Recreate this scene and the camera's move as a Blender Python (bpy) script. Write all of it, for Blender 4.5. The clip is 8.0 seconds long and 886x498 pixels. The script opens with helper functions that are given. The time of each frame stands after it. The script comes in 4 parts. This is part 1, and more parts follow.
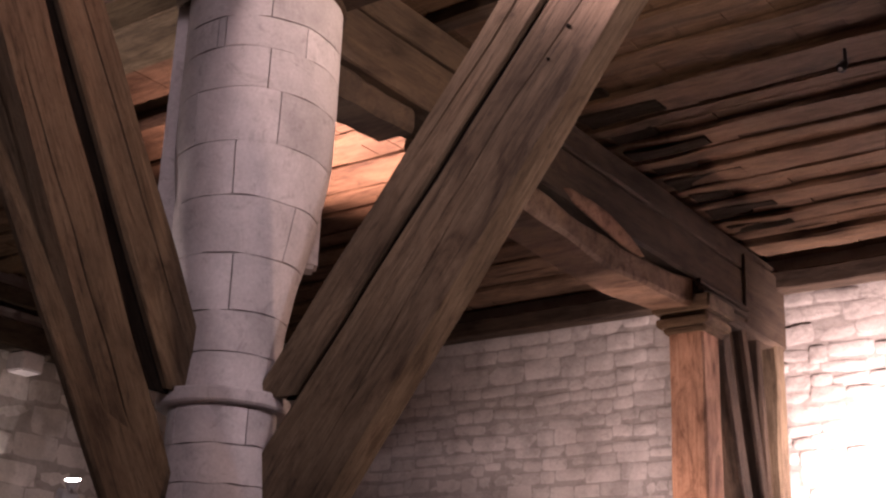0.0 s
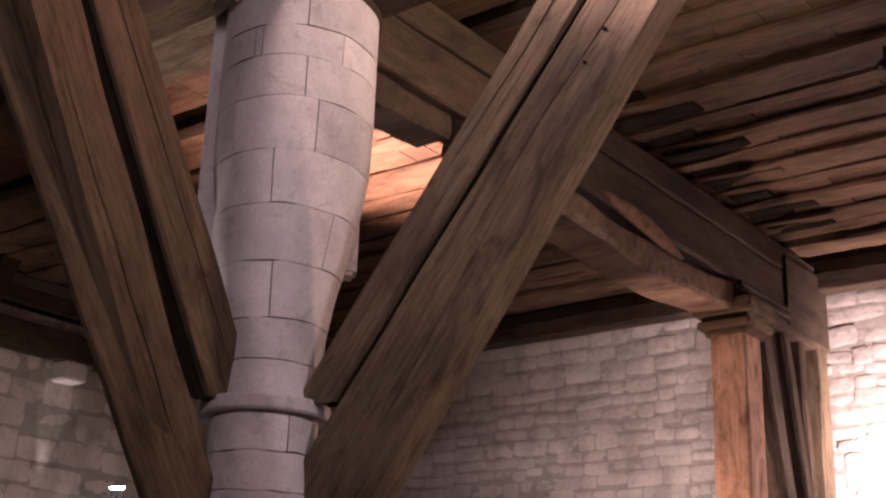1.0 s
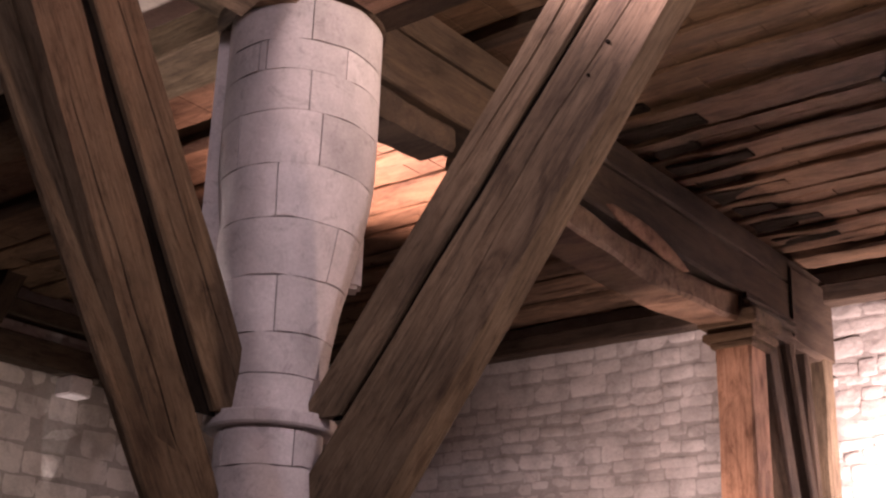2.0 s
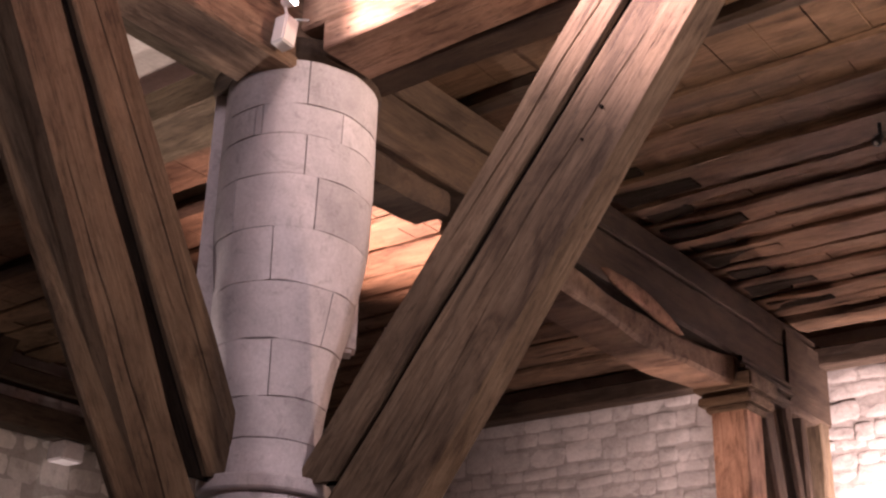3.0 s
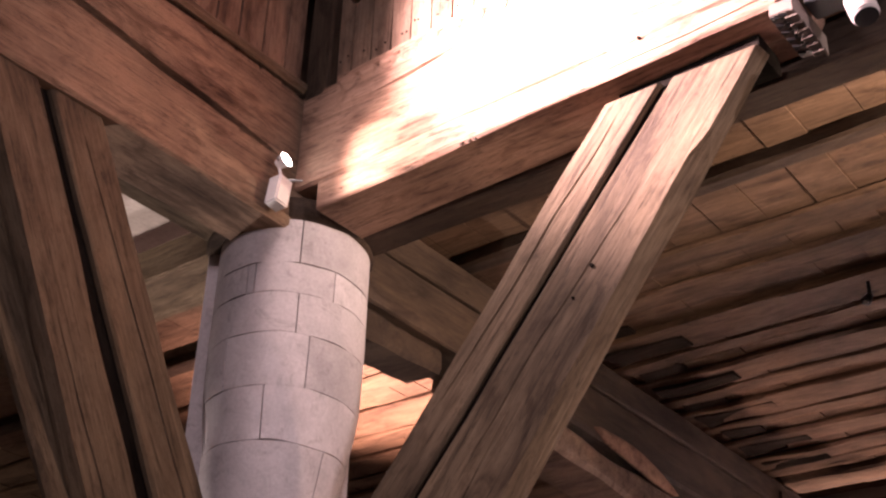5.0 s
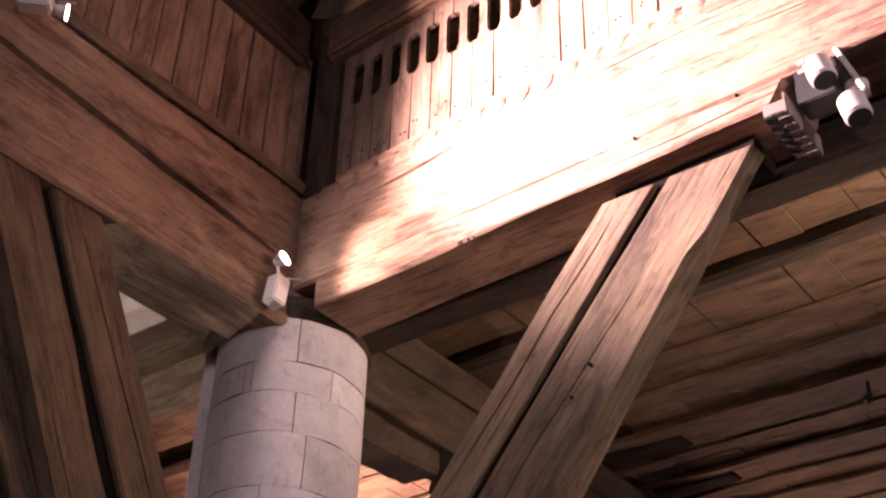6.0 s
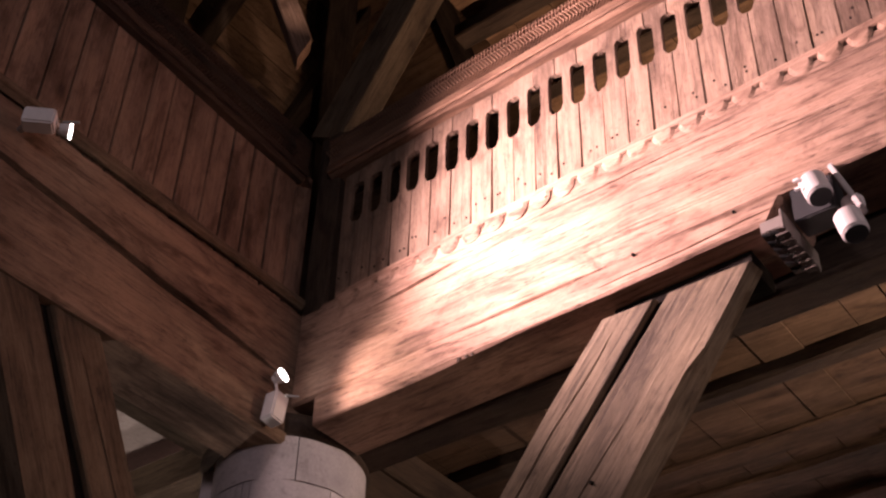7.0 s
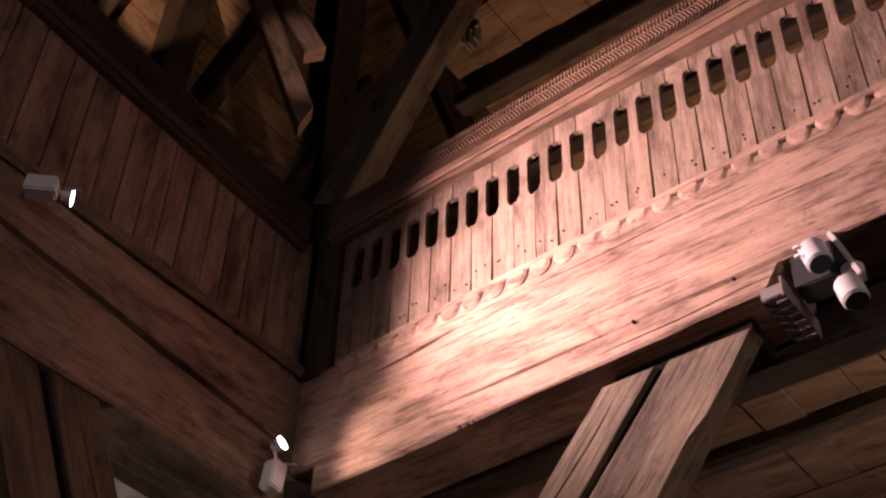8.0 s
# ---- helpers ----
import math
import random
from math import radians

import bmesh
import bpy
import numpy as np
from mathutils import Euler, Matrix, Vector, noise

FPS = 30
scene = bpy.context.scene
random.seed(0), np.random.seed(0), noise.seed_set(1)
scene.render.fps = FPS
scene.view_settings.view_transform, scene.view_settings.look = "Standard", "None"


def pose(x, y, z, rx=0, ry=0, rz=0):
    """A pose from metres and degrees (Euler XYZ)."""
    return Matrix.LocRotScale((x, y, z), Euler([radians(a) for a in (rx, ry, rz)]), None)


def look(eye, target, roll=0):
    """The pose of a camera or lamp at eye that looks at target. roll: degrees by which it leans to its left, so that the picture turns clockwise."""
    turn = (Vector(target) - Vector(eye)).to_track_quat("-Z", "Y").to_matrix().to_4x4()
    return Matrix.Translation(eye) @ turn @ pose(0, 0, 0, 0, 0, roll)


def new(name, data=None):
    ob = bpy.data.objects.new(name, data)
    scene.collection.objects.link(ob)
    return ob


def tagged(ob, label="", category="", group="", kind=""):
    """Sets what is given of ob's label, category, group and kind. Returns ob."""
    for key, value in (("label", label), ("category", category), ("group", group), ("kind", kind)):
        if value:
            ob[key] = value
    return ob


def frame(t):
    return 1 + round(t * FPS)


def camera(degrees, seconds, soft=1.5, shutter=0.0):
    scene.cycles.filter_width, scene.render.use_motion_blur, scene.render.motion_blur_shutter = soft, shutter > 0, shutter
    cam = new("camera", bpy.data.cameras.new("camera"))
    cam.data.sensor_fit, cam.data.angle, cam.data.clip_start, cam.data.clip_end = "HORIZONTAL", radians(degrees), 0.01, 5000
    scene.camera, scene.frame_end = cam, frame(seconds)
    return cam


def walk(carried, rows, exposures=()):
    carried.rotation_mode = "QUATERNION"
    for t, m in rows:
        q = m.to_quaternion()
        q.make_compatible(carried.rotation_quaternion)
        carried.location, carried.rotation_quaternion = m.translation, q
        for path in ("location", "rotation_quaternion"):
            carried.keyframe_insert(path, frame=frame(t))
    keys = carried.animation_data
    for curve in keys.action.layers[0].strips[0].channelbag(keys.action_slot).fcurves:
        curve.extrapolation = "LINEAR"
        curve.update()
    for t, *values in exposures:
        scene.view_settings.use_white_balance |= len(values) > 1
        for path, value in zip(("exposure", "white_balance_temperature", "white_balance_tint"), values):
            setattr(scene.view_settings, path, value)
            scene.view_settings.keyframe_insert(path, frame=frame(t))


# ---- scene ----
# Origin: axis of the stone column at the corner of the open hall; x and y run along the two gallery beams.
cam = camera(38.0, 8.0, soft=2.3)
EYE = (4.312, -4.172, 1.6)
TURNS = [
    (0.0, 109.294, -2.099, 35.667),
    (0.5, 109.343, -1.942, 36.626),
    (1.0, 109.462, -1.982, 37.532),
    (2.5, 111.060, -1.802, 37.724),
    (3.0, 112.884, -1.710, 37.592),
    (3.5, 114.555, -1.634, 37.431),
    (4.0, 116.262, -1.563, 37.332),
    (5.5, 121.980, -1.581, 37.193),
    (6.0, 124.340, -1.555, 37.137),
    (6.5, 127.224, -1.488, 37.168),
    (7.0, 129.517, -1.474, 37.154),
    (7.5, 131.125, -1.485, 37.159),
    (8.0, 132.499, -1.502, 37.138),
]
EXPOSURES = [(0.0, -0.05), (1.0, 0.0), (2.5, 0.2), (4.0, 0.27), (5.5, 0.1), (6.0, -0.2), (6.5, -0.75), (7.0, -1.25), (7.5, -1.6), (8.0, -1.8)]
walk(cam, [(t, pose(*EYE, rx, ry, rz)) for t, rx, ry, rz in TURNS], EXPOSURES)

# ---- light ----
world = bpy.data.worlds.new("world")
scene.world = world
world.use_nodes = True
world.node_tree.nodes["Background"].inputs[0].default_value = (0.51, 0.45, 0.46, 1)
world.node_tree.nodes["Background"].inputs[1].default_value = 0.095

WARM = (1.0, 0.80, 0.73)
ORANGE = (1.0, 0.62, 0.42)


def spot_light(name, eye, target, watts, degrees=60, blend=0.6, size=0.04, colour=WARM):
    data = bpy.data.lights.new(name, "SPOT")
    data.energy, data.spot_size, data.spot_blend, data.shadow_soft_size, data.color = watts, radians(degrees), blend, size, colour
    ob = new(name, data)
    ob.matrix_world = look(eye, target)
    return ob


# the two small spotlights seen in the corner
spot_light("spot_beam_light", (0.49, -1.93, 5.62), (2.8, -0.30, 5.93), 6100, 88, 0.95, 0.04, (1.0, 0.66, 0.68))
spot_light("spot_spill_light", (0.60, -1.93, 5.59), (2.4, -0.30, 4.5), 190, 125, 1.0, 0.04, (1.0, 0.69, 0.69))
spot_light("spot_corner_light", (0.52, -0.74, 5.13), (1.05, -0.30, 5.06), 170, 84, 1.0, 0.06, (1.0, 0.68, 0.62))
# unseen fill lights assumed on the far side of the hall
# its cone edge is set to draw the shade line down the column
spot_light("hall_fill_light", (8.6, -2.6, 5.3), (2.999, 3.041, 4.396), 920, 60.56, 0.03, 0.03, (1.0, 0.80, 0.83))
spot_light("hall_fill_light", (8.4, -4.2, 4.1), (0.0, -0.6, 3.9), 90, 46, 1.0, 0.2, (1.0, 0.80, 0.85))
spot_light("hall_fill_light", (6.5, -8.0, 5.2), (0.3, -0.9, 5.3), 900, 56, 0.9, 0.3, (1.0, 0.80, 0.87))
# lights added for aisles, walls and roof; only the low spotlight's lamp is seen
spot_light("aisle_fill_light", (5.8, 1.5, 2.6), (1.0, 0.0, 3.9), 400, 46, 0.9, 0.15, (1.0, 0.66, 0.52))
spot_light("aisle_fill_light", (4.6, 1.2, 4.55), (2.6, 1.0, 5.45), 820, 74, 1.0, 0.1, (1.0, 0.72, 0.56))
spot_light("post_fill_light", (-0.9, 3.4, 2.3), (0.1, 4.7, 4.0), 260, 70, 0.7, 0.05, (1.0, 0.64, 0.54))
spot_light("wall_wash_light", (-0.7, 4.3, 2.1), (-1.1, 6.6, 3.8), 330, 90, 0.9, 0.06, (1.0, 0.74, 0.70))
spot_light("wall_wash_light", (1.75, 5.9, 2.7), (1.45, 6.6, 3.2), 2300, 112, 0.9, 0.06, (1.0, 0.73, 0.70))
spot_light("ceiling_lamp_light", (-1.7, 2.7, 4.3), (-1.6, 2.5, 5.5), 760, 120, 0.7, 0.05, (1.0, 0.58, 0.50))
spot_light("low_spot_light", (-0.86, -0.11, 2.585), (-0.15, -0.3, 4.2), 110, 90, 0.7, 0.03, (1.0, 0.82, 0.78))
# added narrow cone, shaped to draw the pale wedge under the corbel
spot_light("wall_graze_light", (-6.49, 3.35, 2.95), (-6.56, 3.50, 4.4), 60, 17, 0.05, 0.01, (1.0, 0.84, 0.8))
spot_light("west_wall_light", (-4.9, 2.0, 2.2), (-6.6, 3.0, 4.2), 60, 110, 0.9, 0.1, (1.0, 0.82, 0.7))
spot_light("left_ceiling_light", (-1.6, -1.2, 3.4), (-1.2, 0.0, 5.5), 160, 60, 0.8, 0.08)
spot_light("roof_patch_light", (-1.0, -2.6, 7.6), (-2.55, 0.20, 11.75), 3600, 11.5, 0.35, 0.05, ORANGE)
# stands in for light thrown up from the bright beam
spot_light("gallery_fill_light", (1.6, 2.6, 6.2), (1.5, 1.2, 9.0), 800, 105, 0.8, 0.08, ORANGE)
# extra light for the hanging struts, without a lamp of its own
spot_light("strut_fill_light", (2.4, -1.6, 7.3), (-0.55, 0.1, 9.35), 700, 14, 0.8, 0.05, (1.0, 0.72, 0.6))


# ---- materials ----
def mat_nodes(name):
    m = bpy.data.materials.new(name)
    m.use_nodes = True
    nt = m.node_tree
    return m, nt, nt.nodes["Principled BSDF"]


def mapped(nt, scale, kind="Object"):
    tc = nt.nodes.new("ShaderNodeTexCoord")
    mp = nt.nodes.new("ShaderNodeMapping")
    mp.inputs["Scale"].default_value = scale
    nt.links.new(tc.outputs[kind], mp.inputs["Vector"])
    return mp.outputs["Vector"]


def noise_tex(nt, vec, scale, detail=6, rough=0.6, distort=0.0):
    n = nt.nodes.new("ShaderNodeTexNoise")
    n.inputs["Scale"].default_value, n.inputs["Detail"].default_value = scale, detail
    n.inputs["Roughness"].default_value, n.inputs["Distortion"].default_value = rough, distort
    if vec is not None:
        nt.links.new(vec, n.inputs["Vector"])
    return n.outputs["Fac"]


def ramp(nt, fac, stops):
    r = nt.nodes.new("ShaderNodeValToRGB")
    while len(r.color_ramp.elements) < len(stops):
        r.color_ramp.elements.new(0.5)
    for e, (p, c) in zip(r.color_ramp.elements, stops):
        e.position, e.color = p, (*c, 1)
    nt.links.new(fac, r.inputs["Fac"])
    return r.outputs["Color"]


def mix(nt, a, b, fac, mode="MIX"):
    n = nt.nodes.new("ShaderNodeMix")
    n.data_type, n.blend_type = "RGBA", mode
    for sock, v in ((n.inputs[6], a), (n.inputs[7], b), (n.inputs[0], fac)):
        if hasattr(v, "node"):
            nt.links.new(v, sock)
        else:
            sock.default_value = (*v, 1) if isinstance(v, tuple) else v
    return n.outputs[2]


def math_node(nt, op, a, b):
    n = nt.nodes.new("ShaderNodeMath")
    n.operation = op
    for sock, v in zip(n.inputs, (a, b)):
        if hasattr(v, "node"):
            nt.links.new(v, sock)
        else:
            sock.default_value = v
    return n.outputs[0]


def bump(nt, bsdf, height, strength, distance=0.01):
    b = nt.nodes.new("ShaderNodeBump")
    b.inputs["Strength"].default_value, b.inputs["Distance"].default_value = strength, distance
    nt.links.new(height, b.inputs["Height"])
    nt.links.new(b.outputs["Normal"], bsdf.inputs["Normal"])


def old_wood(name, dark, mid, light, rough=0.75, checks=0.6):
    """Old hewn oak, with the grain along the object's own x axis."""
    m, nt, bsdf = mat_nodes(name)
    info = nt.nodes.new("ShaderNodeObjectInfo")
    tc = nt.nodes.new("ShaderNodeTexCoord")
    shift = nt.nodes.new("ShaderNodeVectorMath")
    shift.operation = "MULTIPLY_ADD"
    nt.links.new(info.outputs["Random"], shift.inputs[0])
    shift.inputs[1].default_value = (37.0, 23.0, 11.0)
    nt.links.new(tc.outputs["Object"], shift.inputs[2])

    def stretched(scale):
        mp = nt.nodes.new("ShaderNodeMapping")
        mp.inputs["Scale"].default_value = scale
        nt.links.new(shift.outputs[0], mp.inputs["Vector"])
        return mp.outputs["Vector"]

    grain = noise_tex(nt, stretched((1.0, 24, 24)), 2.2, 9, 0.66, 0.8)
    fibre = noise_tex(nt, stretched((5, 150, 150)), 1.6, 5, 0.7)
    stain = noise_tex(nt, stretched((0.9, 2.4, 2.4)), 1.5, 5, 0.62)
    col = ramp(nt, grain, [(0.25, dark), (0.42, mid), (0.8, light)])
    col = mix(nt, col, ramp(nt, fibre, [(0.3, (0.6, 0.56, 0.53)), (0.7, (1.15, 1.12, 1.1))]), 0.28, "MULTIPLY")
    col = mix(nt, col, ramp(nt, stain, [(0.30, (0.3, 0.26, 0.245)), (0.5, (1, 1, 1)), (0.70, (1.35, 1.32, 1.28))]), 0.85, "MULTIPLY")
    blotch = noise_tex(nt, stretched((1.5, 5, 5)), 1.3, 7, 0.66, 1.4)
    col = mix(nt, col, ramp(nt, blotch, [(0.34, (0.42, 0.37, 0.35)), (0.5, (1, 1, 1)), (0.7, (1.12, 1.14, 1.16))]), 0.8, "MULTIPLY")
    speck = noise_tex(nt, stretched((14, 22, 22)), 2.0, 6, 0.72, 0.5)
    col = mix(nt, col, ramp(nt, speck, [(0.30, (0.5, 0.46, 0.44)), (0.46, (1, 1, 1)), (0.7, (1.1, 1.1, 1.1))]), 0.6, "MULTIPLY")
    knot = nt.nodes.new("ShaderNodeTexVoronoi")
    knot.inputs["Scale"].default_value = 1.0
    nt.links.new(stretched((1.3, 3.4, 3.4)), knot.inputs["Vector"])
    eye = ramp(nt, knot.outputs["Distance"], [(0.04, (0.25, 0.2, 0.18)), (0.10, (0.75, 0.7, 0.66)), (0.14, (1, 1, 1))])
    col = mix(nt, col, eye, 0.8, "MULTIPLY")
    crack = noise_tex(nt, stretched((0.55, 16, 16)), 2.0, 3, 0.5, 0.25)
    line = math_node(nt, "ABSOLUTE", math_node(nt, "SUBTRACT", crack, 0.5), 0)
    gap = ramp(nt, line, [(0.0, (0.15, 0.13, 0.12)), (0.016, (1, 1, 1))])
    col = mix(nt, col, gap, checks, "MULTIPLY")
    nt.links.new(col, bsdf.inputs["Base Color"])
    bsdf.inputs["Roughness"].default_value = rough
    bsdf.inputs["Specular IOR Level"].default_value = 0.25 if rough < 1 else 0.02
    h = math_node(nt, "ADD", math_node(nt, "MULTIPLY", grain, 0.6), math_node(nt, "MULTIPLY", fibre, 0.3))
    h = math_node(nt, "ADD", h, math_node(nt, "MULTIPLY", gap, 0.5 * checks))
    bump(nt, bsdf, h, 0.7, 0.015)
    return m


def limewash(name, base, dirt, scale=1.0, relief=0.35, through_stones=False):
    """Limewashed stone with grey dirt and fine pitting; through_stones: stains run on from stone to stone."""
    m, nt, bsdf = mat_nodes(name)
    info = nt.nodes.new("ShaderNodeObjectInfo")
    vec = nt.nodes.new("ShaderNodeNewGeometry").outputs["Position"] if through_stones else mapped(nt, (scale,) * 3)
    blot = noise_tex(nt, vec, 3.0, 6, 0.65)
    fine = noise_tex(nt, vec, 45, 5, 0.7)
    pit = noise_tex(nt, vec, 14, 6, 0.6)
    col = mix(nt, base, dirt, ramp(nt, blot, [(0.42, (0, 0, 0)), (0.72, (0.85, 0.85, 0.85))]))
    smear = noise_tex(nt, vec, 7.0, 8, 0.72, 1.2)
    col = mix(nt, col, ramp(nt, smear, [(0.30, (0.62, 0.6, 0.59)), (0.46, (1, 1, 1))]), 0.75, "MULTIPLY")
    col = mix(nt, col, ramp(nt, fine, [(0.3, (0.82, 0.8, 0.79)), (0.65, (1.06, 1.05, 1.04))]), 0.7, "MULTIPLY")
    tone = ramp(nt, info.outputs["Random"], [(0.0, (0.82, 0.81, 0.8)), (1.0, (1.08, 1.07, 1.06))])
    col = mix(nt, col, tone, 0.8, "MULTIPLY")
    nt.links.new(col, bsdf.inputs["Base Color"])
    bsdf.inputs["Roughness"].default_value = 0.9
    bsdf.inputs["Specular IOR Level"].default_value = 0.2
    bump(nt, bsdf, math_node(nt, "ADD", math_node(nt, "MULTIPLY", pit, 0.8), math_node(nt, "MULTIPLY", fine, 0.25)), relief, 0.02)
    return m


def plain(name, colour, rough=0.5, metal=0.0, emit=0.0):
    m, nt, bsdf = mat_nodes(name)
    vec = mapped(nt, (1, 1, 1))
    n = noise_tex(nt, vec, 30, 4, 0.6)
    col = mix(nt, colour, tuple(c * 0.75 for c in colour), n)
    nt.links.new(col, bsdf.inputs["Base Color"])
    bsdf.inputs["Roughness"].default_value, bsdf.inputs["Metallic"].default_value = rough, metal
    if emit:
        bsdf.inputs["Emission Color"].default_value = (1, 0.9, 0.88, 1)
        bsdf.inputs["Emission Strength"].default_value = emit
    return m


OAK = old_wood("old_oak", (0.05, 0.034, 0.021), (0.115, 0.082, 0.053), (0.19, 0.141, 0.097))
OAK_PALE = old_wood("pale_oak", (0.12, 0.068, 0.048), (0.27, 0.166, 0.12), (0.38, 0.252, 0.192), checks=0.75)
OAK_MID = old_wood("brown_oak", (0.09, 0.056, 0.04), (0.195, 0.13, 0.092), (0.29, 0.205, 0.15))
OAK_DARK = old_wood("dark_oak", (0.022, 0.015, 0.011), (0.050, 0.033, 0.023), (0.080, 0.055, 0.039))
BOARD = old_wood("board_oak", (0.085, 0.057, 0.041), (0.185, 0.124, 0.09), (0.275, 0.19, 0.143), checks=0.35)
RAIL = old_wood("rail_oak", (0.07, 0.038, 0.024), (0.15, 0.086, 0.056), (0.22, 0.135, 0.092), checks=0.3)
FRESH = old_wood("fresh_oak", (0.2, 0.115, 0.076), (0.36, 0.215, 0.148), (0.46, 0.29, 0.2), checks=0.3)
PLANK = old_wood("ceiling_plank", (0.096, 0.056, 0.032), (0.176, 0.108, 0.064), (0.256, 0.160, 0.100), checks=0.3)
STONE = limewash("limewashed_stone", (0.56, 0.515, 0.53), (0.38, 0.35, 0.36), 1.3, 0.22)
RUBBLE = limewash("rubble_limewash", (0.57, 0.525, 0.51), (0.30, 0.27, 0.26), 1.0, 0.6, True)
MORTAR = limewash("mortar", (0.40, 0.365, 0.35), (0.25, 0.225, 0.215), 1.0, 0.6)
JOINT = limewash("joint_mortar", (0.16, 0.145, 0.14), (0.1, 0.09, 0.085), 1.0, 0.3)
PLASTER = limewash("old_plaster", (0.5, 0.45, 0.42), (0.36, 0.31, 0.28), 0.7, 0.4)
NEAR_BLACK = old_wood("near_black_oak", (0.006, 0.005, 0.005), (0.012, 0.01, 0.009), (0.02, 0.017, 0.015), 1.0)
BLACKISH = old_wood("blackish_oak", (0.012, 0.010, 0.009), (0.026, 0.021, 0.018), (0.045, 0.036, 0.030), 1.0)
WHITE = plain("white_enamel", (0.78, 0.76, 0.76), 0.4)
BLACK = plain("black_plastic", (0.02, 0.02, 0.022), 0.45)
TRAY = plain("dusty_steel", (0.16, 0.13, 0.115), 0.7, 0.2)
DUSTY = plain("dusty_enamel", (0.46, 0.41, 0.40), 0.6)
STEEL = plain("galvanised_steel", (0.42, 0.41, 0.4), 0.5, 0.7)
GLOW = plain("lit_lens", (0.9, 0.9, 0.9), 0.3, 0.0, 40.0)
FLOORING = limewash("floor_stone", (0.3, 0.27, 0.24), (0.2, 0.18, 0.16), 0.6, 0.3)


# ---- builders ----
def mesh_of(name, bm, material):
    me = bpy.data.meshes.new(name)
    bm.normal_update()
    bm.to_mesh(me)
    bm.free()
    if material:
        me.materials.append(material)
    return me


def thing(name, bm, material, label, category, group="", kind=""):
    return tagged(new(name, mesh_of(name, bm, material)), label, category, group, kind)


def empty(name, at, label, category, group=""):
    ob = new(name)
    ob.empty_display_size = 0.1
    ob.location = at
    return tagged(ob, label, category, group)


def part(name, bm, material, parent, label=""):
    ob = new(name, mesh_of(name, bm, material))
    ob.parent = parent
    ob.matrix_parent_inverse = Matrix.Translation(parent.location).inverted() if parent.type == "EMPTY" else Matrix()
    return tagged(ob, label)


def box_bm(x0, x1, y0, y1, z0, z1, bevel=0.0, bm=None, m=None):
    bm = bm or bmesh.new()
    vs = [bm.verts.new((x, y, z)) for x in (x0, x1) for y in (y0, y1) for z in (z0, z1)]
    fs = [bm.faces.new([vs[i] for i in f]) for f in ((0, 1, 3, 2), (4, 6, 7, 5), (0, 4, 5, 1), (2, 3, 7, 6), (0, 2, 6, 4), (1, 5, 7, 3))]
    if m is not None:
        bmesh.ops.transform(bm, matrix=m, verts=vs)
    if bevel:
        bmesh.ops.bevel(bm, geom=list({e for f in fs for e in f.edges}), offset=bevel, segments=2, affect="EDGES", clamp_overlap=True)
    return bm


def cyl_bm(r0, r1, length, m, n=24, bm=None, bevel=0.0):
    """A frustum along local z from 0 to length, with capped ends."""
    bm = bm or bmesh.new()
    rings = [(0, 0.0), (r0 - bevel, 0.0), (r0, bevel), (r1, length - bevel), (r1 - bevel, length)] if bevel else [(r0, 0.0), (r1, length)]
    rings = [q for q in rings if q[0] > 0]
    loops = [[bm.verts.new(m @ Vector((r * math.cos(2 * math.pi * i / n), r * math.sin(2 * math.pi * i / n), z))) for i in range(n)] for r, z in rings]
    for a, b in zip(loops, loops[1:]):
        for i in range(n):
            bm.faces.new((a[i], a[(i + 1) % n], b[(i + 1) % n], b[i]))
    bm.faces.new(loops[0][::-1])
    bm.faces.new(loops[-1])
    return bm


